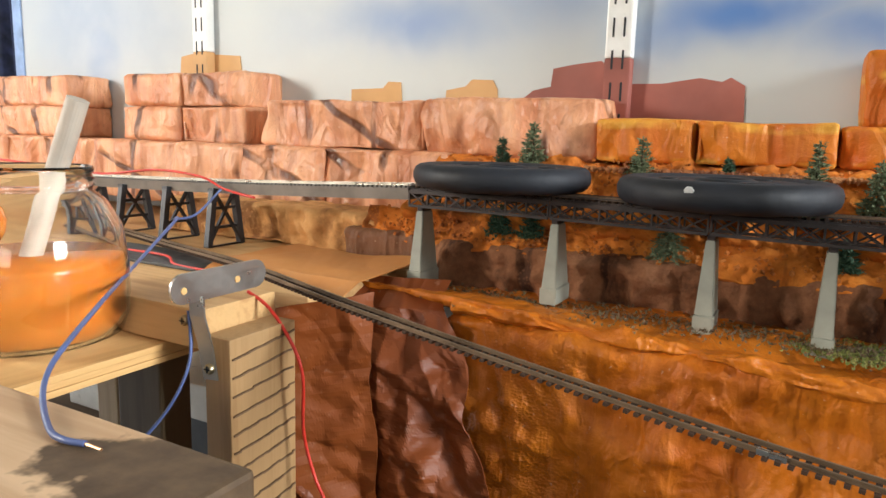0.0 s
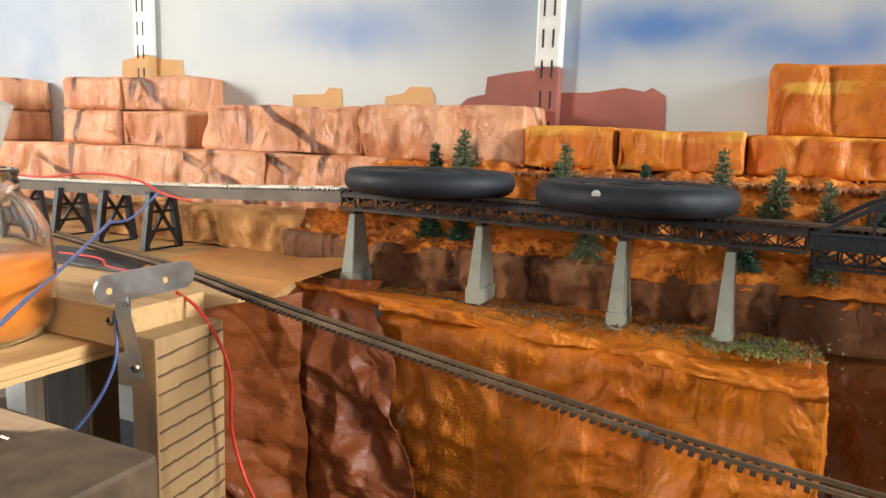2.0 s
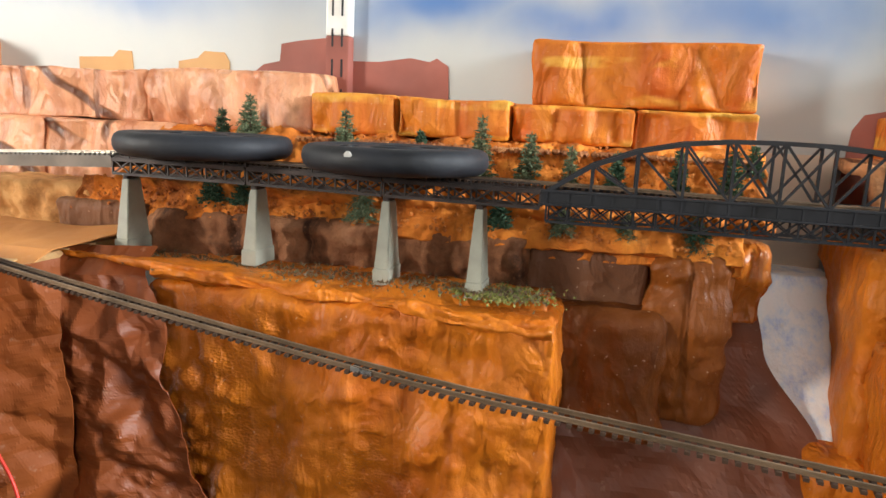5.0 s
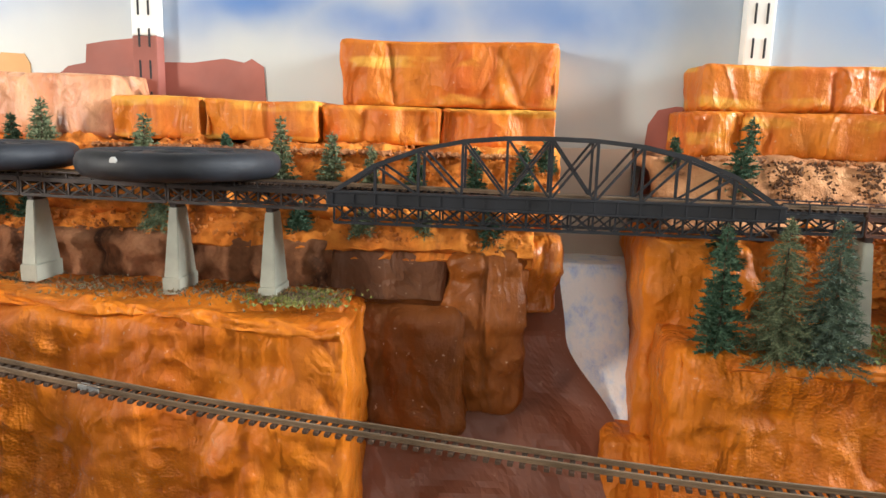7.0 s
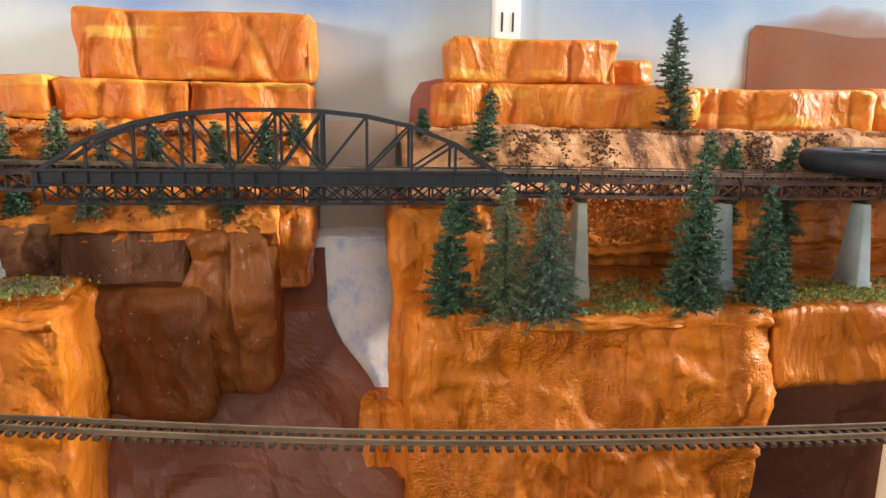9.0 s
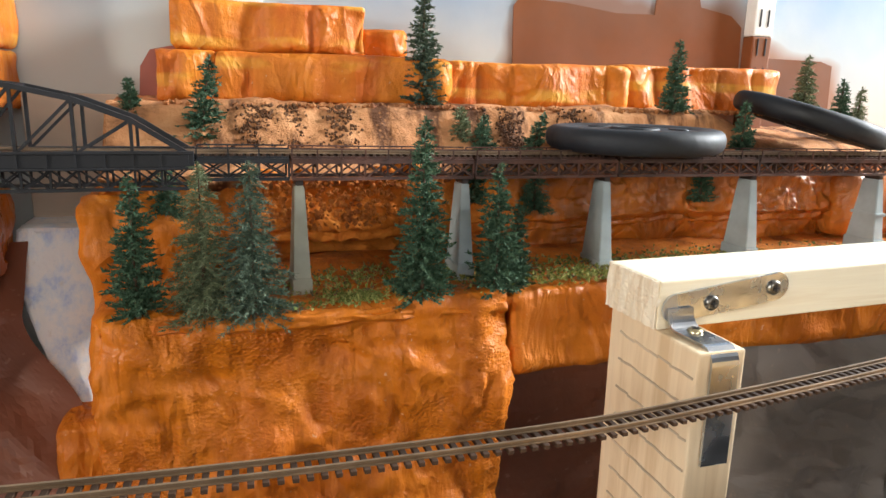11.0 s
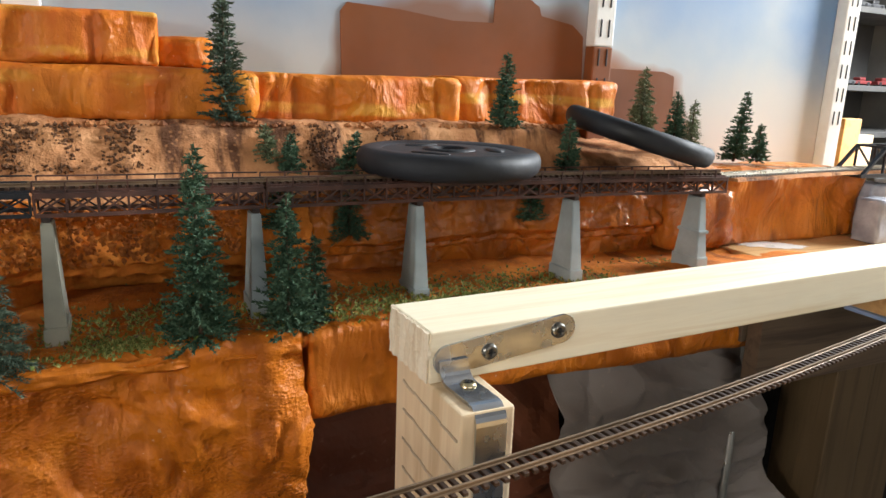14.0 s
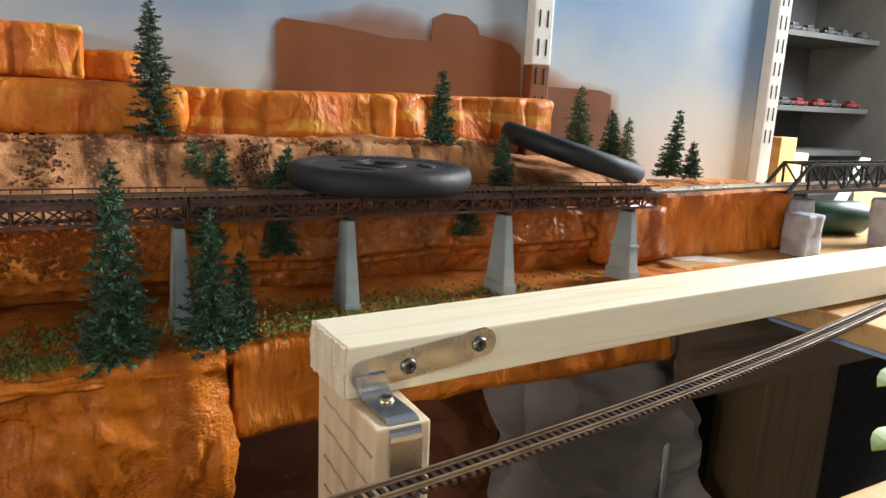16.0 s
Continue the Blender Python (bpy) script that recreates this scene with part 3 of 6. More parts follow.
holed_wall("wall_west", "x", -1.68, 0.1, -2.6, -0.8, 2.4, (-1.42, -0.82, 1.25, 1.95), M["plaster"], "off-white plaster wall with a window opening")
# This tall opening is made up for the side fill lamp.
holed_wall("wall_west_end", "x", -1.68, 0.1, -0.8, 2.0, 2.4, (-0.66, -0.04, 0.02, 1.95), M["plaster"], "off-white plaster wall with a tall opening added for fill light")
holed_wall("wall_east", "x", 2.8, 0.1, -2.6, 2.0, 2.4, (-0.7, 0.25, 1.6, 2.3), M["plaster"], "off-white plaster wall with a window opening")
# The south opening is made up to go with the frontal fill lamp.
holed_wall("wall_south", "y", -2.6, 0.1, -2.4, 2.8, 2.4, (-0.15, 1.25, 1.42, 2.1), M["plaster"], "off-white plaster wall with a wide opening added for fill light")
panel_wall("wall_north", -2.4, 2.8, 1.9, 2.0, 0.0, 2.4, M["plaster"], "off-white plaster wall behind the layout")
tagged(part("backdrop", box(-1.272, 1.412, WALL, WALL + 0.012, 0.9, 2.4), M["sky"]),
       "white board painted with blue sky and soft clouds", "backdrop", kind="structure")


def painted_shape(name, outline, mat, label, depth=0.0015):
    """A flat patch of paint on the backdrop, a hair proud of it."""
    bm = bmesh.new()
    f = bm.faces.new([bm.verts.new((x, WALL - depth, z)) for x, z in outline])
    if f.normal.y > 0:
        f.normal_flip()
    g = bmesh.ops.extrude_face_region(bm, geom=[f])["geom"]
    for v in g:
        if isinstance(v, bmesh.types.BMVert):
            v.co.y = WALL + 0.003
    bmesh.ops.recalc_face_normals(bm, faces=bm.faces)
    return tagged(part(name, bm, mat), label, "painting", kind="structure")


painted_shape("painted_butte", [(-0.548, 1.29), (-0.548, 1.319), (-0.50, 1.32), (-0.492, 1.328), (-0.474, 1.327), (-0.471, 1.29)], M["mesa_ochre"], "small ochre butte painted on the sky board")
painted_shape("painted_butte", [(-0.412, 1.29), (-0.41, 1.317), (-0.385, 1.321), (-0.376, 1.329), (-0.35, 1.328), (-0.344, 1.318), (-0.343, 1.29)], M["mesa_ochre"], "small ochre butte painted on the sky board")
painted_shape("painted_butte", [(-0.862, 1.32), (-0.857, 1.368), (-0.83, 1.372), (-0.74, 1.366), (-0.735, 1.32)], M["mesa_ochre"], "small ochre butte painted on the sky board")
painted_shape("painted_mesa", [(-0.335, 1.29), (-0.30, 1.316), (-0.28, 1.32), (-0.278, 1.339), (-0.255, 1.343), (-0.225, 1.346), (-0.218, 1.34), (-0.21, 1.28)], M["mesa_purple"], "dusty red mesa painted on the sky board")
painted_shape("painted_mesa", [(-0.21, 1.26), (-0.21, 1.322), (-0.16, 1.322), (-0.125, 1.327), (-0.104, 1.323), (-0.096, 1.327), (-0.083, 1.319), (-0.08, 1.26)], M["mesa_purple"], "dusty red mesa painted on the sky board")
painted_shape("painted_mesa", [(0.31, 1.2), (0.316, 1.27), (0.325, 1.285), (0.343, 1.289), (0.37, 1.287), (0.372, 1.2)], M["mesa_purple"], "dusty red mesa painted on the sky board")
painted_shape("painted_mesa", [(0.68, 1.26), (0.678, 1.343), (0.685, 1.352), (0.74, 1.349), (0.80, 1.342), (0.848, 1.343), (0.849, 1.366), (0.862, 1.373), (0.89, 1.372), (0.905, 1.363), (0.908, 1.354), (0.95, 1.347), (0.966, 1.335), (0.97, 1.26)], M["mesa_brown"], "large red-brown mesa painted on the sky board")
painted_shape("painted_mesa", [(0.978, 1.22), (0.98, 1.30), (1.0, 1.302), (1.09, 1.301), (1.108, 1.296), (1.112, 1.22)], M["mesa_brown"], "large red-brown mesa painted on the sky board")


def shelf_upright(x, paint=None, split=1.35):
    """A twin-slot shelf standard screwed to the backdrop."""
    t = thing("shelf_upright", (x, WALL, 1.2), "cream steel twin-slot shelf upright on the backdrop", "shelf upright", "shelf uprights")
    y0, y1, w = -0.017, -0.0005, 0.0135
    if paint:
        part("lower_channel", box(-w, w, y0, y1, -0.1, split - 1.2, 0.002), paint, t, "lower end painted over with the backdrop's colour")
        part("upper_channel", box(-w, w, y0, y1, split - 1.2, 1.15, 0.002), M["upright_white"], t)
    else:
        part("upper_channel", box(-w, w, y0, y1, -0.1, 1.15, 0.002), M["upright_white"], t)
    me = None
    for k in range(9):
        for s in (-1, 1):
            z = 0.049 + 0.032 * k
            if me is None:
                first = part("slot", box(-0.0011, 0.0011, y0 - 0.0008, y0 + 0.004, -0.0095, 0.0095, 0.0008), M["slot"], t)
                me = first.data
                ob = first
            else:
                ob = new("slot", me)
                ob.parent = t
            ob.location = (s * 0.0055, 0, z)
    return t


shelf_upright(-0.802, M["mesa_ochre"], 1.372)
shelf_upright(-0.2045, M["mesa_purple"], 1.347)
shelf_upright(0.411)
shelf_upright(0.984, M["mesa_brown"], 1.325)
shelf_upright(1.400)

tagged(part("painted_edge", box(-1.272, -1.248, WALL - 0.003, WALL - 0.0005, 1.2, 2.4, 0.0005), M["blue_paint"]), "blue painted strip along the backdrop's end", "trim", kind="structure")


def curtain(u, v):
    x = -1.57 + 0.24 * u
    return Vector((x, 0.32 + 0.018 * math.sin(u * 34) + 0.006 * math.sin(u * 71 + 3 * v), 2.2 - 1.6 * v))


tagged(part("dark_curtain", thicken(sheet(90, 12, curtain), 0.002), M["dark_blue_cloth"], smooth=True), "dark blue cloth hanging past the backdrop's end", "curtain")

# shelves with toy cars past the end of the backdrop
cab = thing("wall_shelf_unit", (2.35, 0.9, 0.0), "grey painted shelf unit with toy cars on it, darkened for shade", "shelf unit")
part("back_panel", box(0.0, 0.45, 0.235, 0.25, 0.0, 2.1), M["shelf_grey_shaded"], cab)
part("side_panel", box(-0.016, -0.001, 0.0, 0.25, 0.0, 2.1), M["shelf_grey_shaded"], cab)
for z in (0.90, 1.16, 1.295, 1.51, 1.74):
    part("shelf", box(0.0, 0.45, 0.0, 0.234, z, z + 0.016, 0.001), M["shelf_grey_shaded"], cab)


def toy_car(x, y, z, mat, s=1.0):
    t = thing("toy_car", (x, y, z), "small toy car in a row on a shelf", "toy car", "toy cars on the shelf")
    bm = box(-0.036 * s, 0.036 * s, -0.014, 0.014, 0.004, 0.014, 0.003)
    part("body", bm, mat, t)
    part("cabin", box(-0.016 * s, 0.012 * s, -0.012, 0.012, 0.0135, 0.024, 0.004), mat, t)
    for wx in (-0.022, 0.022):
        bmw = lathe([(0, -0.0145), (0.006, -0.0145), (0.006, 0.0145), (0, 0.0145)], 12)
        bmesh.ops.transform(bmw, matrix=pose(wx * s, 0, 0.006, 90), verts=bmw.verts)
        part("wheel", bmw, M["slot"], t)


for row, z in ((0, 1.3112), (1, 1.5262)):
    for k in range(5):
        toy_car(2.405 + 0.085 * k, 0.93 + 0.01 * (k % 2), z, M["toy_red"] if row == 0 and k in (1, 2, 4) else M["toy_grey"], 1.0)

# ---- scenery: terraces and cliffs ----


def terrace(name, x0, x1, profile, mat, label, nx=110, nv=60, rough=0.006, fine=0.002, seed=0, category="scenery", body=(0, 0.008, -0.010)):
    """Ground shaped by a profile of (y, z) that may change along x."""
    def f(u, v):
        x = x0 + (x1 - x0) * u
        y, z = along(profile(x), v)
        q = Vector((x + seed, y, z))
        d = rough * fbm(q, 16, 3) + fine * fbm(q, 80, 3)
        return Vector((x + 0.3 * d, y - d, z + 0.8 * d))
    bm = backed(nx, nv, f, body)
    return tagged(part(name, bm, mat, smooth=True), label, category, kind="structure")


# the slope between the rock tiers and the upper line
terrace("slope_west", -0.36, 0.222, lambda x: [(0.222, 1.245), (0.125, 1.243), (0.105, 1.232), (0.062, 1.20), (0.047, 1.192)], M["dirt_orange"],
        "sloping bank of orange earth below the rock tiers", nx=240, rough=0.007, fine=0.005)
terrace("slope_east", 0.300, 1.06, lambda x: [(0.222, line(x, [(0.84, 1.244), (0.92, 1.222)])), (0.125, line(x, [(0.84, 1.243), (0.92, 1.212)])), (0.11, line(x, [(0.84, 1.238), (0.92, 1.208)])), (line(x, [(0.5, 0.082), (0.7, 0.10), (1.0, 0.085)]), line(x, [(0.84, 1.205), (0.92, 1.196)])), (line(x, [(0.35, 0.05), (0.7, 0.085), (1.0, 0.07)]), 1.190)], M["dirt"],
        "sloping bank of brown earth below the rock tiers", seed=4, nx=280, fine=0.0016, rough=0.0035)
# below the upper line
terrace("bank_west", -0.40, 0.200, lambda x: [(0.055, 1.193), (0.048, 1.180), (0.036, 1.171), (0.033, 1.164), (0.05, 1.158)], M["dirt_orange"],
        "rounded orange earth bank under the viaduct", seed=2, nx=260, nv=50, rough=0.006, fine=0.003)
terrace("bank_east", 0.300, 0.610, lambda x: [(line(x, [(0.35, 0.055), (0.7, 0.088), (1.0, 0.072)]), 1.193), (line(x, [(0.35, 0.05), (0.45, 0.07), (0.7, 0.085), (1.0, 0.07)]), 1.17),
                                            (line(x, [(0.35, 0.045), (0.45, 0.06), (0.7, 0.082), (1.0, 0.066)]), 1.147), (line(x, [(0.40, 0.07), (0.45, 0.11), (0.55, 0.11), (0.6, 0.095), (1.0, 0.08)]), 1.140), (line(x, [(0.40, 0.07), (0.45, 0.12), (0.55, 0.12), (0.6, 0.098), (1.0, 0.085)]), 1.108)], M["bank_lit"],
        "orange earth bank with a low hollow behind the firs", seed=7, nx=180, nv=60, rough=0.009, fine=0.005)
terrace("bank_far_east", 0.6105, 1.06, lambda x: [(line(x, [(0.35, 0.055), (0.7, 0.088), (1.0, 0.072)]), 1.193), (line(x, [(0.35, 0.05), (0.45, 0.07), (0.7, 0.085), (1.0, 0.07)]), 1.17),
                                            (line(x, [(0.35, 0.045), (0.45, 0.06), (0.7, 0.082), (1.0, 0.066)]), 1.147), (line(x, [(0.40, 0.07), (0.45, 0.11), (0.55, 0.11), (0.6, 0.095), (1.0, 0.08)]), 1.140), (line(x, [(0.40, 0.07), (0.45, 0.12), (0.55, 0.12), (0.6, 0.098), (1.0, 0.085)]), 1.108)], M["rock_glazed"],
        "glazed dark orange rock bank behind the eastern piers", seed=7, nx=200, nv=60, rough=0.009, fine=0.004)
# ground on which the piers stand
terrace("pier_ledge_west", -0.34, 0.058, lambda x: [(0.05, 1.131), (0.0, 1.134), (line(x, [(-0.32, -0.05), (-0.2, -0.05), (0.0, -0.032), (0.07, -0.02)]), line(x, [(-0.3, 1.142), (0.07, 1.116)]))], M["rock"],
        "narrow ledge of earth and scrub under the viaduct", nv=26, rough=0.003)
terrace("pier_ledge_east", 0.300, 1.10, lambda x: [(0.10, 1.119), (0.05, 1.117), (line(x, [(0.3, 0.0), (0.45, -0.03), (0.58, -0.02), (1.0, -0.03)]), line(x, [(0.3, 1.108), (0.5, 1.108), (0.6, 1.106), (0.8, 1.118), (1.1, 1.128)]))], M["dirt_orange"],
        "earth ledge with moss under the eastern viaduct", nv=30, rough=0.004, seed=3)

# cliffs that face the room
tagged(part("front_cliff", lump(-0.262, 0.070, -0.05, 0.045, 0.80, 1.126, 0.0036, 0.012, 0.004, 0.004, 16, 1, 0.010, 0.012, 9, 0.004, 24, 0.0035), M["rock_face"], smooth=True),
       "tall orange painted cliff with a rough cloth texture", "cliff", kind="structure")
tagged(part("east_cliff", lump(0.298, 0.581, -0.026, 0.075, 0.80, 1.114, 0.0036, 0.011, 0.004, 0.004, 16, 5, 0.010, 0.011, 9, 0.004, 24, 0.0035), M["rock_face"], smooth=True),
       "tall orange painted cliff with a rough cloth texture", "cliff", kind="structure")


def rim(x0, x1, y, z):
    """A crumpled fold of plaster along a cliff's upper edge."""
    def f(u, v):
        x = x0 + (x1 - x0) * u
        a = radians(-20 + 130 * v)
        r = 0.0055 + 0.0055 * noise.noise(Vector((x * 22, 0, 5.0))) + 0.003 * noise.noise(Vector((x * 70, v * 3, 2)))
        p = Vector((x, line(x, y) - r * math.cos(a), line(x, z) + r * math.sin(a) - 0.003))
        return p + Vector((0, -1, 0.6)) * (crumple(p, 40, 0.0055, 3) - 0.002)
    return backed(190, 12, f, (0, 0.006, -0.004))


tagged(part("plaster_rim", rim(-0.25, 0.066, [(-0.25, -0.047), (-0.1, -0.044), (0.06, -0.040)], [(-0.25, 1.136), (-0.1, 1.129), (0.06, 1.118)]), M["rock"]), "crumpled plaster fold along the cliff's edge", "plaster", kind="structure")
tagged(part("plaster_rim", rim(0.305, 0.576, [(0.3, -0.016), (0.42, -0.030), (0.58, -0.022)], [(0.3, 1.106), (0.45, 1.107), (0.58, 1.104)]), M["rock"]), "crumpled plaster fold along the cliff's edge", "plaster", kind="structure")
tagged(part("ledge_rock", lump(0.584, 1.03, -0.022, 0.05, 1.047, 1.112, 0.006, 0.004, 0.002, 0.004, 14, 6, 0.004, 0.010, 13, 0.003), M["rock"], smooth=True),
       "long orange painted rock ledge with a clean lower edge", "rock ledge", kind="structure")
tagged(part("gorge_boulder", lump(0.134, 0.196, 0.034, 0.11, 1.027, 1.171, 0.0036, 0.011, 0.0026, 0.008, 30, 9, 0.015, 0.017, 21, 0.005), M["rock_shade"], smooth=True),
       "brown creased boulder hanging in the gorge, deepened for shade", "boulder", kind="structure")
tagged(part("gorge_shoulder", lump(0.188, 0.222, 0.062, 0.16, 1.110, 1.174, 0.0036, 0.008, 0.003, 0.006, 22, 11, 0.006, 0.012, 24, 0.001), M["rock_glazed"], smooth=True),
       "orange rock shoulder beside the waterfall", "boulder", kind="structure")
tagged(part("gorge_backing", lump(0.045, 0.145, 0.022, 0.12, 1.020, 1.121, 0.004, 0.010, 0.003, 0.005, 18, 12, 0.010, 0.020, 13, 0.004), M["rock_deep_shade"], smooth=True),
       "brown rock wall deep in the gorge, darkened for shade", "cliff", kind="structure")
tagged(part("stone_slab", lump(0.036, 0.131, 0.041, 0.075, 1.112, 1.163, 0.004, 0.003, 0.0015, 0.002, 12, 13, 0.004, 0.004, 16), M["slab"], smooth=True),
       "dark brown stone slab under the orange bank", "stone slab", kind="structure")
tagged(part("stone_slab", lump(-0.42, -0.318, 0.036, 0.075, 1.140, 1.172, 0.004, 0.003, 0.0015, 0.002, 12, 17, 0.006, 0.004, 16), M["slab"], smooth=True),
       "dark brown stone slab at the end of the bank", "stone slab", kind="structure")
tagged(part("pitted_rock", lump(-0.317, 0.035, 0.034, 0.075, 1.112, 1.170, 0.003, 0.010, 0.007, 0.004, 22, 19, 0.008, 0.012, 17, 0.003), M["pitted"], smooth=True),
       "pitted brown rock face under the viaduct", "rock face", kind="structure")
tagged(part("falls_bank", lump(0.291, 0.37, 0.045, 0.17, 0.9, 1.176, 0.005, 0.008, 0.003, 0.005, 22, 14, 0.008, 0.020, 22, 0.0008), M["rock"], smooth=True),
       "orange rock bank beside the waterfall", "boulder", kind="structure")
tagged(part("falls_foot", lump(0.262, 0.312, 0.02, 0.08, 0.80, 1.022, 0.006, 0.008, 0.003, 0.004, 22, 15, 0.010, 0.014, 13), M["rock"], smooth=True),
       "orange rock at the foot of the waterfall", "boulder", kind="structure")
tagged(part("stream_back_board", box(0.222, 0.30, 0.208, 0.2245, 1.136, 1.245, 0.001), M["shelf_tan"]), "plain tan board closing the stream's channel", "board", kind="structure")


def falls(u, v):
    z = 1.137 - 0.118 * v
    y = 0.155 - 0.095 * v ** 1.2
    xl = 0.221 + 0.046 * max(0.0, (v - 0.25) / 0.75) ** 1.2
    xr = 0.299 - 0.012 * v
    x = xl + (xr - xl) * u
    return Vector((x, y + 0.002 * fbm((x, y, z), 60, 3), z))


tagged(part("waterfall", thicken(sheet(30, 50, falls), 0.004), M["falls"], smooth=True), "white and pale blue painted waterfall in the gorge", "waterfall", kind="structure")


def stream(u, v):
    x = 0.222 + 0.078 * u
    return Vector((x, 0.222 - 0.068 * v, 1.1375 + 0.0012 * fbm((x, v, 0), 40, 2)))


tagged(part("stream", thicken(sheet(16, 14, stream), 0.004), M["falls"], smooth=True), "pale painted stream bed above the waterfall", "stream", kind="structure")


def gorge_paper(u, v):
    y, z = along([(0.150, 1.128), (0.095, 1.085), (0.058, 1.02), (0.0, 0.93), (-0.10, 0.84)], v)
    xr = line(z, [(0.90, 0.315), (1.01, 0.279), (1.085, 0.234), (1.13, 0.230)])
    x = 0.06 + (xr - 0.06) * u
    p = Vector((x, y - 0.02 * (1 - u), z))
    return p + Vector((0, -1, 0.5)) * ((crumple(p, 24, 0.014, 4) - 0.005) * min(1.0, 6 * (1 - u) + 0.1))


tagged(part("gorge_paper", thicken(sheet(60, 80, gorge_paper), 0.0008), M["paper_dusky_shaded"]), "crumpled brown paper lining the bottom of the gorge, darkened for shade", "paper", kind="structure")


def drape(u, v):
    x = -0.42 + 0.155 * u + 0.15 * v * u + 0.022 * u * noise.noise(Vector((0, 4.2, v * 7)))
    y, z = along([(-0.05, 1.145), (-0.085, 1.128), (-0.112, 1.05), (-0.125, 0.78)], v)
    y += 0.055 * max(0.0, u - 0.3) - 0.02 * math.exp(-((u - 0.38) / 0.1) ** 2)
    p = Vector((x, y, z))
    fold = max(0.0, 1 - abs(u - 0.48 - 0.08 * v) / 0.05)
    return p + Vector((0.3, -1, 0.15)) * (crumple(p + Vector((0.2, 0, 0.1)), 13, 0.036, 1) + crumple(p, 30, 0.020, 3) + crumple(p, 62, 0.008, 2) - 0.027 - 0.025 * fold * v)


tagged(part("crumpled_paper_sheet", thicken(sheet(130, 190, drape), 0.0008), M["paper_brown"]), "crumpled brown wrapping paper hanging over the layout's edge", "paper", kind="structure")


def flap(u, v):
    x = -0.350 + (0.058 + 0.020 * v) * u + 0.008 * u * noise.noise(Vector((0, 1.7, v * 6)))
    p = Vector((x, -0.140 + 0.04 * u, 1.138 - 0.36 * v + 0.012 * u))
    return p + Vector((0.3, -1, 0)) * (crumple(p, 30, 0.013, 3) + 0.005 * fbm(p, 12, 2))


tagged(part("rust_paper_flap", thicken(sheet(40, 120, flap), 0.0008), M["paper_rust"]), "rust-coloured wrapping paper hanging beside the pine post", "paper", kind="structure")


def apron(u, v):
    x = -0.47 + 0.15 * u
    y, z = along([(0.03, 1.147), (-0.03, 1.1465), (-0.075, 1.146), (-0.10, 1.137)], v)
    p = Vector((x, y, z))
    return p + Vector((0, -0.3, 1)) * (crumple(p, 16, 0.008, 3))


tagged(part("tan_paper_apron", thicken(sheet(50, 40, apron), 0.0008), M["paper_tan"]), "torn tan wrapping paper at the table's edge", "paper", kind="structure")


def dark_paper(u, v):
    x = 0.57 + 0.30 * u
    p = Vector((x, 0.06 + 0.03 * u, 1.06 - 0.3 * v))
    return p + Vector((0, -1, 0)) * crumple(p, 14, 0.022, 4)


tagged(part("shaded_paper_sheet", thicken(sheet(50, 50, dark_paper), 0.0008), M["paper_dusky_shaded"]), "crumpled brown paper hanging under the rock ledge, darkened for shade", "paper", kind="structure")


def grey_paper(u, v):
    x = 0.80 + 0.05 * v + (0.215 + 0.07 * v) * u + 0.012 * u * noise.noise(Vector((0, 3.1, v * 9)))
    p = Vector((x, 0.02 - 0.02 * u, 1.062 - 0.3 * v))
    return p + Vector((0.2, -1, 0)) * (crumple(p, 9, 0.040, 1) + crumple(p, 20, 0.030, 3) - 0.022)


tagged(part("grey_paper_sheet", thicken(sheet(110, 130, grey_paper), 0.0008), M["paper_grey"]), "crumpled grey wrapping paper hanging under the rock ledge", "paper", kind="structure")

# ---- rock tiers against the backdrop ----


def rock(x0, x1, y0, z0, z1, mat, label, seed, y1=0.2245, **kw):
    args = dict(step=0.004, rough=0.0045, fine=0.0012, crease=0.004, crease_scale=24, round_=0.0038, facet=0.006, facet_scale=13, flute=0.0095, flute_scale=33)
    args.update(kw)
    bm = lump(-0.0012, x1 - x0 + 0.0012, y0 - y1, 0, 0, z1 - z0 + 0.0006, seed=seed, **args)
    ob = part("rock_block", bm, mat, smooth=True)
    ob.location = (x0, y1, z0)
    return tagged(ob, label, "rock", "rock tiers")


PINK, BAND = "carved pink sandstone block with dark painted cracks", "carved orange rock block with painted yellow bands"
rock(-0.888, -0.783, 0.155, 1.293, 1.337, M["rock_pink"], PINK, 21, facet=0.010, facet_scale=10, crease=0.003)
rock(-0.779, -0.669, 0.155, 1.293, 1.337, M["rock_pink"], PINK, 22, facet=0.010, facet_scale=10, crease=0.003)
rock(-0.893, -0.781, 0.150, 1.246, 1.291, M["rock_pink"], PINK, 23, facet=0.010, facet_scale=10, crease=0.003)
rock(-0.777, -0.662, 0.150, 1.246, 1.291, M["rock_pink"], PINK, 24, facet=0.010, facet_scale=10, crease=0.003)
rock(-1.34, -1.02, 0.15, 1.293, 1.337, M["rock_pink"], PINK, 25, facet=0.010, facet_scale=10, crease=0.003)
rock(-1.36, -1.02, 0.145, 1.246, 1.291, M["rock_pink"], PINK, 26, facet=0.010, facet_scale=10, crease=0.003)
for x0, x1, s in ((-1.38, -1.15, 31), (-1.148, -0.93, 32), (-0.928, -0.76, 33), (-0.758, -0.645, 34), (-0.643, -0.52, 35), (-0.518, -0.36, 36)):
    rock(x0, x1, 0.128, 1.165, 1.2445, M["rock_pink"], PINK, s, crease=0.006, crease_scale=14, facet=0.009, facet_scale=10)
rock(-0.618, -0.395, 0.145, 1.246, 1.300, M["rock_pink"], "carved pale orange block with scooped hollows", 41, rough=0.010, facet=0.010, flute=0.008)
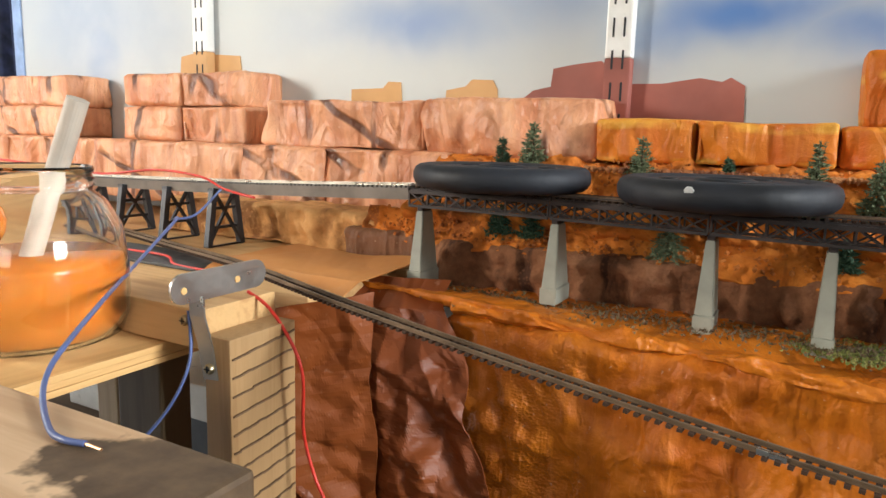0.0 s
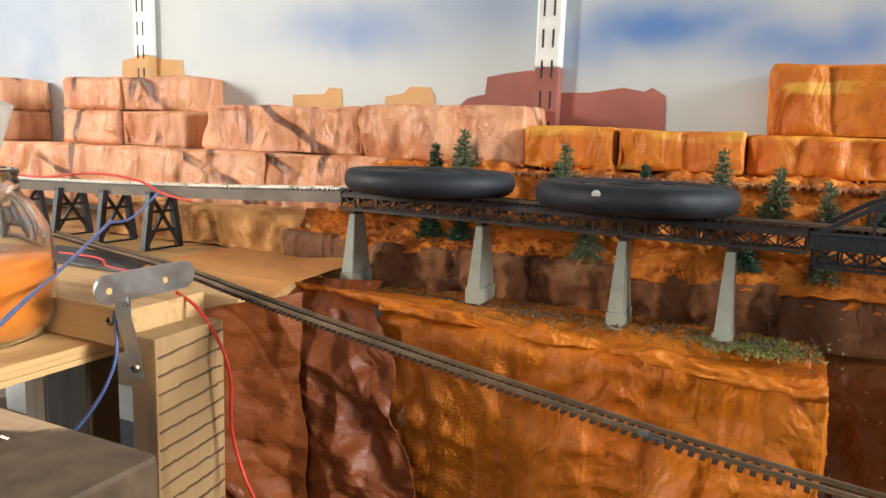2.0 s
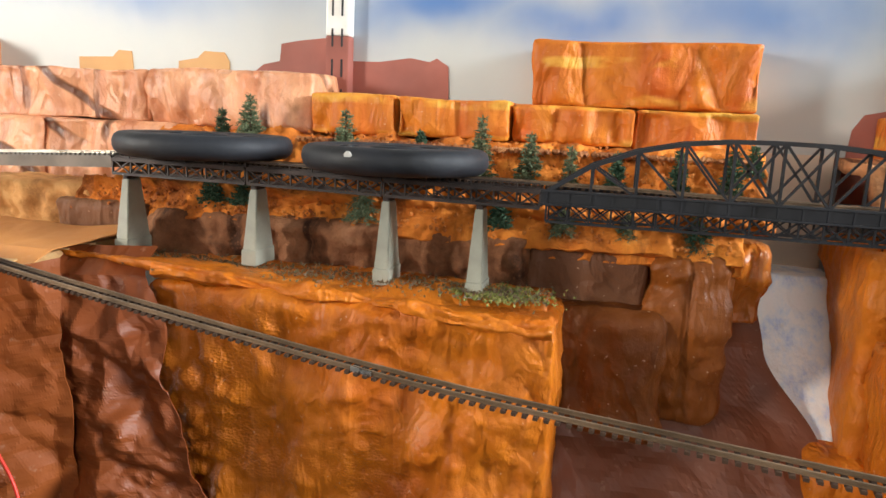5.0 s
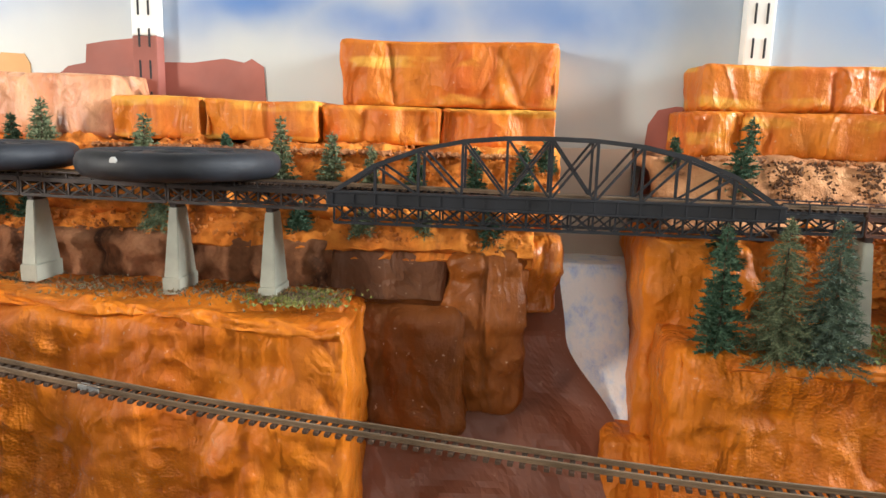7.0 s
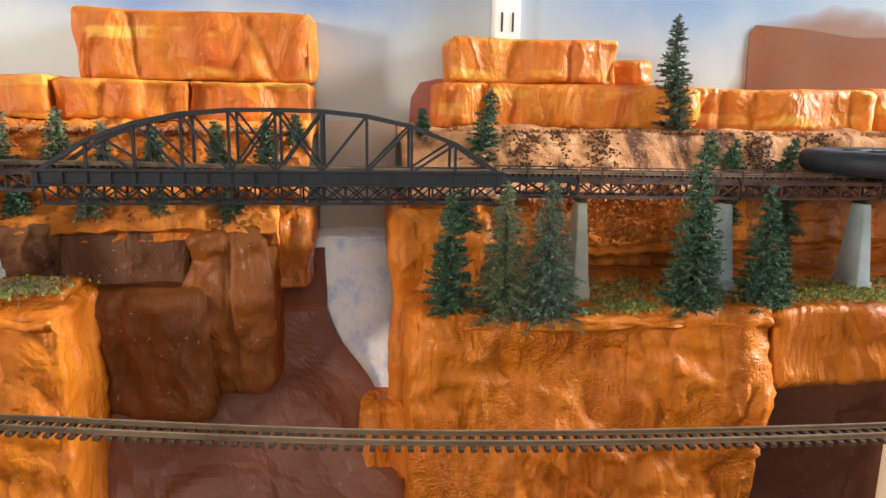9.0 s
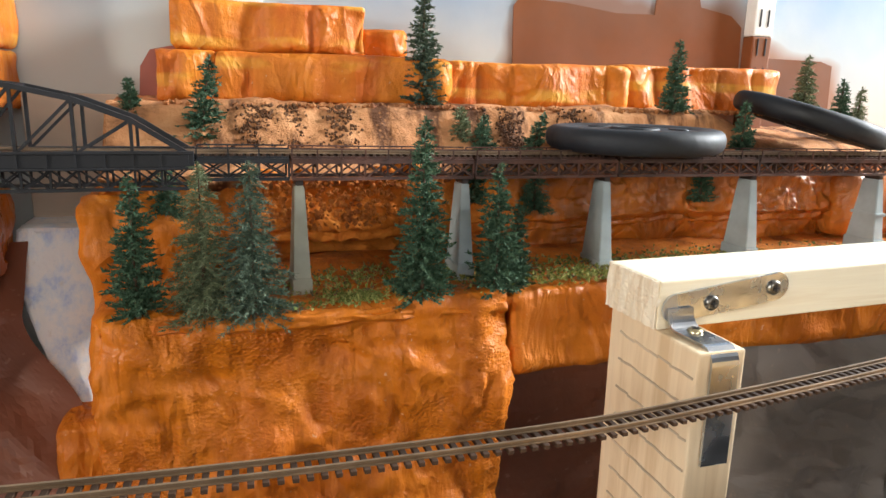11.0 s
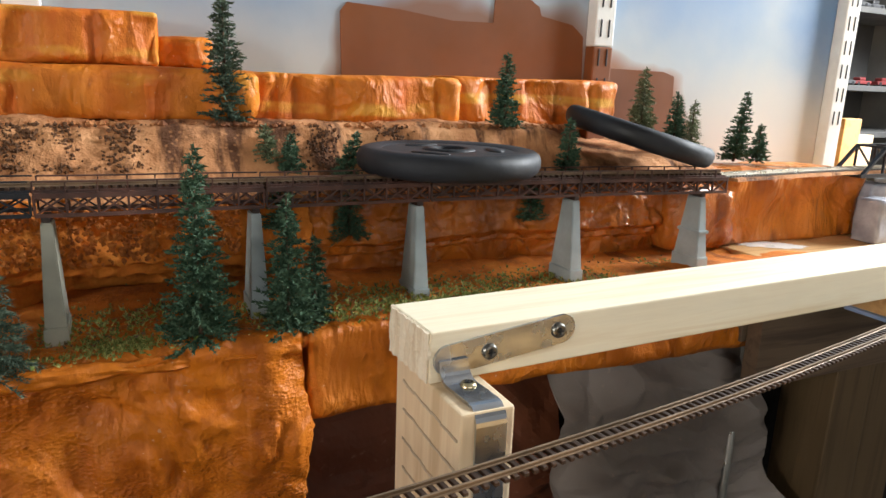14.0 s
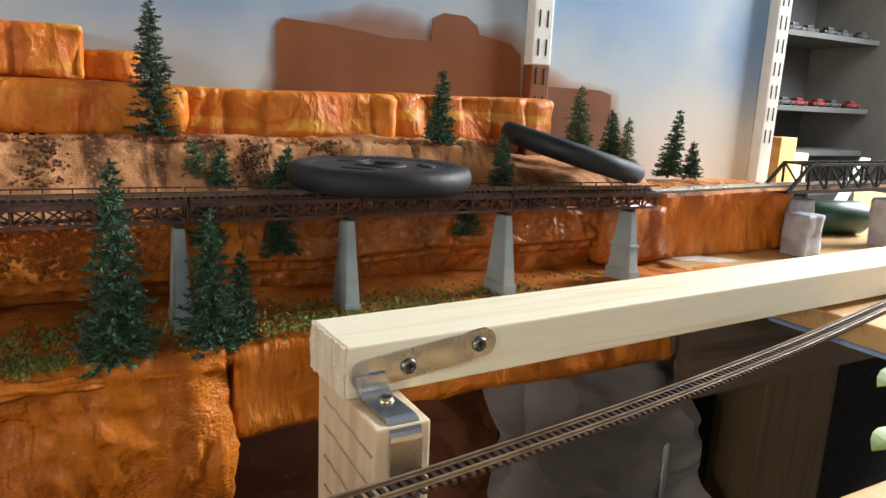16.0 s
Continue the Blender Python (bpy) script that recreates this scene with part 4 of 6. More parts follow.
rock(-0.392, -0.206, 0.145, 1.244, 1.302, M["rock_pink"], "carved pale orange block with a round knot", 42, rough=0.011, facet=0.012, flute=0.007)
rock(-0.198, -0.112, 0.130, 1.245, 1.2825, M["rock_band"], BAND, 51, crease=0.006)
rock(-0.110, -0.002, 0.132, 1.245, 1.2815, M["rock_band"], BAND, 52, crease=0.006)
rock(0.002, 0.112, 0.140, 1.245, 1.2785, M["rock_band"], BAND, 53, crease=0.006)
rock(0.114, 0.219, 0.145, 1.243, 1.2785, M["rock_band"], BAND, 54, crease=0.006)
rock(0.016, 0.219, 0.165, 1.2805, 1.341, M["rock_band"], "tall carved orange rock block on top of the tier", 55, crease=0.006, crease_scale=20)
rock(0.336, 0.381, 0.135, 1.243, 1.2815, M["rock_band"], BAND, 61)
rock(0.383, 0.575, 0.135, 1.243, 1.2815, M["rock_band"], BAND, 62, crease=0.005)
rock(0.352, 0.508, 0.155, 1.2835, 1.324, M["rock_band"], "carved orange rock block on top of the tier", 63, crease=0.006)
rock(0.510, 0.548, 0.180, 1.2835, 1.308, M["rock"], "small orange rock block on top of the tier", 64)
rock(0.577, 0.770, 0.150, 1.240, 1.2815, M["rock_band"], BAND, 65, crease=0.006)
rock(0.772, 0.968, 0.158, 1.240, 1.2845, M["rock_band"], BAND, 66, crease=0.006)
rock(-0.70, -0.395, 0.052, 1.143, 1.184, M["crumble"], "low crumbling tan rock strip behind the table", 71, y1=0.11, rough=0.010, fine=0.006, step=0.003)
rock(1.045, 1.25, 0.060, 1.121, 1.1968, M["rock_scored"], "orange rock block scored with cracks under the track", 72, y1=0.15, crease=0.005, crease_scale=11, rough=0.004)
rock(0.972, 1.06, 0.055, 1.122, 1.186, M["rock_glazed"], "glazed orange rock under the end of the viaduct", 73, y1=0.14, round_=0.012, rough=0.010)

# ---- tables and timber ----
tagged(part("table_west", box(-1.45, -0.335, -0.12, 0.225, 1.112, 1.1425, 0.002), M["pine_table"]), "varnished pine layout board", "board", kind="structure")
tagged(part("table_east", box(1.05, 2.1, -0.20, 0.62, 1.098, 1.1205, 0.002), M["pine_table"]), "varnished pine layout board", "board", kind="structure")
# Dark colour here stands for the shade below the backdrop.
tagged(part("backboard", box(-1.42, 1.412, WALL + 0.001, WALL + 0.012, 0.0, 0.899), M["plank_old_shaded"]), "plain panel below the backdrop, coloured dark for shade", "wall", kind="structure")
# Added near-black sheet that stands for the deep shade under the layout.
tagged(part("dark_panel", box(0.56, 1.95, 0.115, 0.13, 0.0, 1.094), M["carpet_and_shade"]), "near-black panel added for the shade under the layout", "panel", kind="structure")

# ---- tracks ----


def track(name, pts, label, rail_mat, sleeper_mat, pitch=0.0051, gauge=0.009, length=0.0152, joints=()):
    """Flexible track: two rails and single sleepers along pts."""
    pts = smooth_path(pts, 14)
    t = thing(name, pts[0], label, "track")
    o = pts[0]
    rel = [p - o for p in pts]
    sec = [(-0.0009, 0.0012), (0.0009, 0.0012), (0.0009, 0.0016), (0.0003, 0.0018), (0.0004, 0.0026), (0.0006, 0.0028), (0.0006, 0.0034),
           (-0.0006, 0.0034), (-0.0006, 0.0028), (-0.0004, 0.0026), (-0.0003, 0.0018), (-0.0009, 0.0016)]
    for s in (-1, 1):
        part("rail", sweep(rel, [(a + s * gauge / 2, b) for a, b in sec]), rail_mat, t)
    me = None
    dist, nxt = 0.0, pitch / 2
    for a, b in zip(rel, rel[1:]):
        seg = (b - a).length
        while nxt <= dist + seg:
            p = a + (b - a) * ((nxt - dist) / seg)
            d = (b - a).normalized()
            if me is None:
                ob = part("sleeper", box(-0.0012, 0.0012, -length / 2, length / 2, -0.0006, 0.0012, 0.0003), sleeper_mat, t)
                me = ob.data
            else:
                ob = new("sleeper", me)
                ob.parent = t
            ob.matrix_basis = Matrix.Translation(p) @ d.to_track_quat("X", "Z").to_matrix().to_4x4()
            nxt += pitch
        dist += seg
    for jx, side in joints:
        k = min(range(len(rel)), key=lambda i: abs(rel[i].x + o.x - jx))
        d = (rel[k + 1] - rel[k - 1]).normalized()
        q = rel[k] + Vector((0, side * gauge / 2, 0.002))
        part("rail_joiner", bar(bmesh.new(), q - d * 0.006, q + d * 0.006, 0.0028, 0.0026), M["joiner"], t, "bright metal rail joiner")
    return t


def deck_y(x):
    return line(x, [(0.30, 0.004), (0.43, 0.012), (0.56, 0.026), (0.69, 0.031), (0.82, 0.024), (0.98, 0.012)])


FRONT = [(-0.86, 0.045, 1.1445), (-0.733, 0.004, 1.1465), (-0.555, -0.056, 1.150), (-0.416, -0.103, 1.153), (-0.246, -0.1635, 1.1505), (-0.017, -0.2005, 1.1328), (0.13, -0.2165, 1.1252),
         (0.297, -0.2365, 1.1217), (0.49, -0.2420, 1.120), (0.60, -0.2345, 1.120), (0.745, -0.2165, 1.1205), (0.86, -0.197, 1.1205), (0.975, -0.1755, 1.121), (1.10, -0.149, 1.1215), (1.24, -0.121, 1.1215)]
track("front_track", FRONT, "narrow track with brown sleepers, hung across the gorge", M["rail"], M["sleeper"], joints=((-0.017, -1),))
track("west_high_track", [(-1.15, 0.05, 1.196), (-0.78, 0.028, 1.2025), (-0.52, 0.01, 1.2105), (-0.315, 0.0, 1.2195)], "track with grey sleepers on a raised roadbed", M["rail_bright"], M["sleeper_pale"])
ZD = [(-0.315, 1.2178), (0.05, 1.2143), (0.365, 1.2095), (0.56, 1.2058), (0.69, 1.2048), (0.82, 1.2048), (0.978, 1.2046)]
track("viaduct_track", [(x, 0.0 if x < 0.3 else deck_y(x), line(x, ZD) + 0.0018) for x in (-0.313, -0.1, 0.1, 0.3, 0.43, 0.56, 0.69, 0.82, 0.975)], "weathered track along the viaduct deck", M["rail"], M["sleeper"])
track("east_high_track", [(0.976, 0.012, 1.2035), (1.08, 0.03, 1.202), (1.2, 0.045, 1.201), (1.42, 0.05, 1.200)], "track on the scored rock block, shining rails", M["rail_bright"], M["sleeper_pale"])
part("roadbed", sweep(smooth_path([(-1.15, 0.05, 1.1905), (-0.78, 0.028, 1.197), (-0.52, 0.01, 1.205), (-0.316, 0.0, 1.214)], 8), [(-0.011, -0.005), (0.011, -0.005), (0.011, 0.0049), (-0.011, 0.0049)]), M["bed"])
tagged(bpy.data.objects["roadbed"], "grey roadbed strip carrying the raised track", "roadbed")
tagged(part("roadbed", sweep(smooth_path([(0.99, 0.012, 1.198), (1.08, 0.03, 1.1965), (1.2, 0.045, 1.1955), (1.42, 0.05, 1.1945)], 8), [(-0.011, 0.0015), (0.011, 0.0015), (0.010, 0.0046), (-0.010, 0.0046)]), M["dirt"]),
       "brown roadbed strip over the scored rock block", "roadbed")

# ---- viaducts ----


def deck_truss(x0, x1, yf, z0, mat, label, z1=None, panel=0.018, width=0.022, rail_up=0.0070):
    """A lattice girder span with a handrail along each side."""
    z1 = z0 if z1 is None else z1
    t = thing("viaduct_span", (x0, 0, z0), label, "bridge span", "viaduct spans")
    n = max(2, round((x1 - x0) / panel))
    for s in (-1, 1):
        lat, railing = bmesh.new(), bmesh.new()
        line_ = []
        for k in range(n + 1):
            a = x0 + (x1 - x0) * k / n
            line_.append(Vector((a - x0, yf(a) + s * width / 2, (z1 - z0) * k / n)))
        up, lo, hr = Vector((0, 0, -0.0015)), Vector((0, 0, -0.0135)), Vector((0, s * 0.002, rail_up))
        for pa, pb in zip(line_, line_[1:]):
            bar(lat, pa + up, pa + lo, 0.0013, 0.0016, (0, 1, 0))
            bar(lat, pa + up, pb + lo, 0.0011, 0.0013, (0, 1, 0))
            bar(lat, pa + lo, pb + up, 0.0011, 0.0013, (0, 1, 0))
            bar(railing, pa + Vector((0, s * 0.002, 0)), pa + hr, 0.0009, 0.0012, (0, 1, 0))
        bar(lat, line_[-1] + up, line_[-1] + lo, 0.0013, 0.0016, (0, 1, 0))
        part("upper_chord", sweep([p + up for p in line_], [(-0.0015, -0.0016), (0.0015, -0.0016), (0.0015, 0.0016), (-0.0015, 0.0016)]), mat, t)
        part("lower_chord", sweep([p + lo for p in line_], [(-0.0011, -0.0011), (0.0011, -0.0011), (0.0011, 0.0011), (-0.0011, 0.0011)]), mat, t)
        tagged(part("lattice", lat, mat, t), kind="stuff")
        tagged(part("railing", railing, mat, t), kind="stuff")
        part("handrail", sweep([p + hr for p in line_], [(-0.0005, -0.0005), (0.0005, -0.0005), (0.0005, 0.0005), (-0.0005, 0.0005)]), mat, t)
    floor = bmesh.new()
    for k in range(n):
        a, b = x0 + (x1 - x0) * k / n, x0 + (x1 - x0) * (k + 1) / n
        bar(floor, (a - x0, yf(a), (z1 - z0) * k / n + 0.0006), (b - x0, yf(b), (z1 - z0) * (k + 1) / n + 0.0006), width - 0.004, 0.0016)
        bar(floor, (a - x0, yf(a) - width / 2, -0.004), (a - x0, yf(a) + width / 2, -0.004), 0.0015, 0.005)
    tagged(part("deck", floor, mat, t), kind="stuff")
    return t


def zero(x):
    return 0.0


STR = [(-0.315, -0.191, M["dark_brown_plastic"]), (-0.189, -0.075, M["dark_brown_plastic"]), (-0.073, 0.047, M["dark_brown_plastic"])]
for a, b, m_ in STR:
    deck_truss(a, b, zero, line(a, ZD), m_, "dark brown plastic lattice girder span with low handrails", line(b, ZD), rail_up=0.0045)
for a, b in ((0.367, 0.425), (0.427, 0.562), (0.564, 0.688), (0.690, 0.822), (0.824, 0.978)):
    deck_truss(a, b, deck_y, line(a, ZD), M["brown_plastic"] if a > 0.42 else M["black_plastic"], "rust brown plastic lattice girder span with handrails" if a > 0.42 else "black plastic lattice girder span with handrails", line(b, ZD))


def pier(x, y, z0, z1, mat, label, lx=0.0060, ly=0.0150, top=0.55, extra=False):
    """A tapered pier on a stepped foot, with a narrow bearing on its head."""
    t = thing("bridge_pier", (x, y, z0), label, "bridge pier", "viaduct piers")

    def frustum(ax, ay, bx, by, za, zb):
        bm = box(-1, 1, -1, 1, 0, 1)
        for v in bm.verts:
            k = v.co.z
            v.co = Vector((v.co.x * (ax + (bx - ax) * k), v.co.y * (ay + (by - ay) * k), za + (zb - za) * k))
        bmesh.ops.bevel(bm, geom=bm.edges[:], offset=0.0007, segments=2, affect="EDGES")
        return bm
    h = z1 - z0
    part("foot", frustum(lx * 1.12, ly * 1.1, lx * 1.12, ly * 1.1, -0.004, 0.009), mat, t)
    part("shaft", frustum(lx, ly, lx * top, ly * top, 0.0088, h - 0.004), mat, t)
    part("bearing", frustum(lx * 0.45, ly * 0.55, lx * 0.45, ly * 0.55, h - 0.0042, h), M["dark_brown_plastic"], t, "small dark bearing block")
    if extra:
        part("collar", frustum(lx * 1.05, ly * 0.95, lx * 1.05, ly * 0.95, h * 0.45, h * 0.45 + 0.003), mat, t)
    return t


GREY, PALE = "tapered grey-green plastic viaduct pier on a stepped foot", "tapered pale blue-grey viaduct pier with glue marks"
for x, z0, mat, label, collar in ((-0.308, 1.139, M["concrete"], GREY, False), (-0.187, 1.140, M["concrete"], GREY, False), (-0.073, 1.135, M["concrete"], GREY, False), (0.0015, 1.131, M["concrete"], GREY, False),
                                  (0.432, 1.117, M["concrete"], "tapered grey-green pier half hidden by fir trees", False), (0.557, 1.117, M["concrete_blue"], PALE, False), (0.682, 1.113, M["concrete_blue"], PALE, False),
                                  (0.823, 1.118, M["concrete_blue"], PALE, False), (0.955, 1.122, M["concrete_blue"], "tapered pale pier with a jagged glued collar", True)):
    pier(x, 0.003 if x < 0.3 else deck_y(x), z0, line(x, ZD) - 0.0146, mat, label, extra=collar)


def truss_bridge(x0, x1, y0, z0, rise, panels, width, mat, label, flat=False):
    """A bowstring truss bridge: two arched trusses on plate girders."""
    t = thing("truss_bridge", (x0, y0, z0), label, "bridge")
    L = x1 - x0

    def top(u):
        if flat:
            return rise * min(1.0, u * panels, (1 - u) * panels)
        return rise * (1 - abs(2 * u - 1) ** 2.6) ** 0.9
    for s in (-1, 1):
        y = s * width / 2
        def web(p, q, w, h):
            part("web_bar", bar(bmesh.new(), p, q, w, h, (0, 1, 0)), mat, t)
        for k in range(panels):
            u0, u1 = k / panels, (k + 1) / panels
            a, b = Vector((u0 * L, y, top(u0))), Vector((u1 * L, y, top(u1)))
            if k:
                web((u0 * L, y, 0), a, 0.0019, 0.0024)
            if 0 < k < panels - 1:
                falling = u0 + u1 < 1.0
                if falling or abs(u0 + u1 - 1) < 0.25:
                    web(a, (u1 * L, y, 0), 0.0016, 0.0022)
                if not falling or abs(u0 + u1 - 1) < 0.25:
                    web((u0 * L, y, 0), b, 0.0016, 0.0022)
        part("arch_chord", sweep([(k / panels * L, y, top(k / panels)) for k in range(panels + 1)], [(-0.0019, -0.0015), (0.0019, -0.0015), (0.0019, 0.0015), (-0.0019, 0.0015)]), mat, t)
        if flat:
            part("side_beam", box(-0.004, L + 0.004, y - 0.0018, y + 0.0018, -0.003, 0.0012, 0.0004), mat, t)
            continue
        girder = bmesh.new()
        box(-0.004, L + 0.004, y - 0.0018, y + 0.0018, -0.0085, 0.0, 0.0004, girder)
        box(-0.004, L + 0.004, y - 0.0036, y + 0.0036, -0.0004, 0.0014, 0.0003, girder)
        box(-0.004, L + 0.004, y - 0.0032, y + 0.0032, -0.0100, -0.0083, 0.0003, girder)
        for k in range(panels * 2 + 1):
            xx = L * k / (panels * 2)
            box(xx - 0.0008, xx + 0.0008, y - 0.0031, y + 0.0031, -0.0084, -0.0003, 0, girder)
        part("plate_girder", girder, mat, t)
        lower = bmesh.new()
        n = panels * 2
        for k in range(n):
            a, b = L * k / n, L * (k + 1) / n
            bar(lower, (a, y * 0.7, -0.0225), (b, y * 0.7, -0.0225), 0.002, 0.002)
            bar(lower, (a, y * 0.7, -0.010), (b, y * 0.7, -0.0225), 0.0011, 0.0013, (0, 1, 0))
            bar(lower, (a, y * 0.7, -0.0225), (b, y * 0.7, -0.010), 0.0011, 0.0013, (0, 1, 0))
            bar(lower, (a, y * 0.7, -0.010), (a, y * 0.7, -0.0225), 0.0014, 0.0014, (0, 1, 0))
        tagged(part("lower_lattice", lower, mat, t), kind="stuff")
    cross = bmesh.new()
    for k in range(panels + 1):
        u = k / panels
        bar(cross, (u * L, -width / 2, -0.002 if flat else -0.005), (u * L, width / 2, -0.002 if flat else -0.005), 0.002, 0.002 if flat else 0.006)
        if top(u) > rise * 0.8:
            bar(cross, (u * L, -width / 2, top(u)), (u * L, width / 2, top(u)), 0.0022, 0.0024)
    tagged(part("cross_beams", cross, mat, t), kind="stuff")
    part("bridge_floor", box(0, L, -width / 2 + 0.004, width / 2 - 0.004, -0.003 if flat else -0.0085, -0.0015 if flat else -0.0065), mat, t)
    return t


truss_bridge(0.052, 0.362, 0.002, 1.2140, 0.0420, 10, 0.034, M["black_plastic"], "black plastic bowstring truss bridge over the gorge")
truss_bridge(1.215, 1.52, 0.05, 1.196, 0.03, 9, 0.034, M["black_plastic"], "black plastic flat-topped truss bridge on the far table", flat=True)


def trestle(x, y, z0, z1):
    """A timber bent: two battered legs, cross bracing and caps."""
    t = thing("trestle_bent", (x, y, z0), "black plastic trestle bent with cross bracing", "trestle", "trestle bents")
    h = z1 - z0
    for s in (-1, 1):
        part("leg", bar(bmesh.new(), (0, s * 0.023, 0), (0, s * 0.014, h), 0.0065, 0.0065, (0, 1, 0)), M["trestle"], t)
    for z in (0.001, 0.33, 0.66):
        part("brace", bar(bmesh.new(), (0, -0.023 + 0.009 * z, h * z), (0, 0.023 - 0.009 * z, h * z), 0.0035, 0.003), M["trestle"], t)
    part("diagonal", bar(bmesh.new(), (0, -0.022, 0.002), (0, 0.015, h - 0.003), 0.003, 0.003, (1, 0, 0)), M["trestle"], t)
    part("diagonal", bar(bmesh.new(), (0.002, 0.022, 0.002), (0.002, -0.015, h - 0.003), 0.003, 0.003, (1, 0, 0)), M["trestle"], t)
    part("cap", box(-0.004, 0.004, -0.018, 0.018, h - 0.003, h, 0.0005), M["trestle"], t)


for x, y, zt in ((-0.557, 0.013, 1.2035), (-0.632, 0.018, 1.201), (-0.713, 0.024, 1.1985), (-0.80, 0.030, 1.196)):
    trestle(x, y, 1.1427, zt)

# ---- weight plates ----


def weight_plate(at, tilt=None, chip=False, label="black coated iron weight plate lying on the bridge deck", spin=0.0):
    """An iron plate: thick rounded rim, dished web with openings, and a raised hub round its bore."""
    m = Matrix.Translation(at) @ (tilt or Matrix()) @ Matrix.Rotation(spin, 4, "Z")
    t = thing("weight_plate", (0, 0, 0), label, "weight plate", "weight plates")
    t.matrix_basis = m
    R = 0.0725
    rim = lathe([(R - 0.020, 0.0180), (R - 0.0165, 0.0193), (R - 0.0085, 0.0196), (R - 0.0045, 0.0188), (R - 0.0015, 0.0165), (R, 0.0125), (R, 0.008), (R - 0.0015, 0.004), (R - 0.005, 0.001), (R - 0.010, 0.0),
                 (R - 0.018, 0.001), (R - 0.020, 0.005), (R - 0.020, 0.0180)], 72)
    part("rim", rim, M["iron"], t, smooth=True)
    web = lathe([(0.021, 0.006), (0.021, 0.0178), (R - 0.0195, 0.0178), (R - 0.0195, 0.006), (0.021, 0.006)], 64)
    part("web", web, M["iron"], t)
    part("hub", lathe([(0.0125, 0.0), (0.0125, 0.0192), (0.0175, 0.0197), (0.021, 0.0182), (0.0215, 0.004), (0.019, 0.0), (0.0125, 0.0)], 48), M["iron"], t, smooth=True)
    for k in range(3):
        a = 2 * math.pi * k / 3 + 0.5
        bm = lathe([(0.0, 0.0), (0.0095, 0.0), (0.0088, 0.0012), (0.0, 0.0015)], 24)
        bmesh.ops.transform(bm, matrix=Matrix.Translation((0.037 * math.cos(a), 0.037 * math.sin(a), 0.0176)) @ Matrix.Rotation(a, 4, "Z") @ Matrix.Diagonal((0.75, 1.7, 1, 1)), verts=bm.verts)
        part("boss", bm, M["iron"], t, smooth=True)
    if chip:
        bm = lathe([(0, 0.0), (0.0035, 0.0), (0.003, 0.0006), (0, 0.0007)], 7)
        bmesh.ops.transform(bm, matrix=Matrix.Rotation(-spin, 4, "Z") @ Matrix.Rotation(radians(-100), 4, "Z") @ Matrix.Translation((R - 0.0008, 0, 0.0135)) @ Matrix.Rotation(radians(90), 4, "Y"), verts=bm.verts)
        part("bare_chip", bm, M["chip"], t, "chip of bare grey metal")
    return t


weight_plate((-0.241, 0.012, 1.2217))
weight_plate((-0.068, 0.002, 1.2203), chip=True, spin=0.7)
weight_plate((0.710, 0.034, 1.2105), spin=1.3)
_d = Vector((0.083, -0.117, -0.036)).normalized()
_v = Vector((0.62, 0.78, -0.045))
_s = (_v - _d * _v.dot(_d)).normalized()
_u = _d.cross(_s)
weight_plate(Vector((0.927, 0.068, 1.237)) - _u * 0.0106, Matrix((_d, _s, _u)).transposed().to_4x4(), label="black coated iron weight plate leaning across the deck and bank", spin=0.4)

for x, z in ((0.823, 1.147), (0.682, 1.121), (0.955, 1.150)):
    for k, (dx, dz) in enumerate(((0.0, 0.0), (0.004, -0.004), (-0.003, 0.003))):
        bm = lathe([(0, -0.0018), (0.0016, -0.0008), (0.0018, 0.0004), (0, 0.0016)], 7)
        ob = tagged(part("glue_blob", bm, M["upright_white"], smooth=True), "small white blob of dried glue on a pier", "glue", "glue blobs")
        ob.location = (x + dx, deck_y(x) - 0.0132 + 0.10 * (z + dz - 1.12), z + dz)

# ---- timber on either side of the gorge ----


def lines_on(parent, x, y0, y1, zs, slope, rnd, mat, w=0.0010):
    """Pencilled lines across the face of a post."""
    for z in zs:
        bm = bmesh.new()
        y = y0
        while y < y1 - 0.002:
            step = min(rnd.uniform(0.005, 0.012), y1 - y)
            bar(bm, (x, y, z + slope * (y - y0) + rnd.uniform(-0.0006, 0.0006)), (x, y + step + 0.0002, z + slope * (y + step - y0) + rnd.uniform(-0.0006, 0.0006)), 0.0012, w * rnd.uniform(0.6, 1.3), (1, 0, 0))
            y += step
        part("pencil_line", bm, mat, parent)


def screw(parent, at, direction, r=0.0045, mat=None):
    bm = lathe([(0, 0.0016), (0.0012, 0.0012), (0.0022, 0.0020), (r * 0.8, 0.0018), (r, 0.0006), (r, -0.001)], 24)
    bmesh.ops.transform(bm, matrix=Matrix.Translation(at) @ Vector(direction).to_track_quat("Z", "Y").to_matrix().to_4x4(), verts=bm.verts)
    ob = part("screw", bm, mat or M["screw"], parent, "cross-headed steel screw" if mat else "cross-headed brassy screw", smooth=True)
    cr = bmesh.new()
    bar(cr, (-0.0022, 0, 0.0021), (0.0022, 0, 0.0021), 0.0007, 0.0006)
    bar(cr, (0, -0.0022, 0.0021), (0, 0.0022, 0.0021), 0.0007, 0.0006)
    bmesh.ops.transform(cr, matrix=Matrix.Translation(at) @ Vector(direction).to_track_quat("Z", "Y").to_matrix().to_4x4(), verts=cr.verts)
    part("recess", cr, M["slot"], ob)


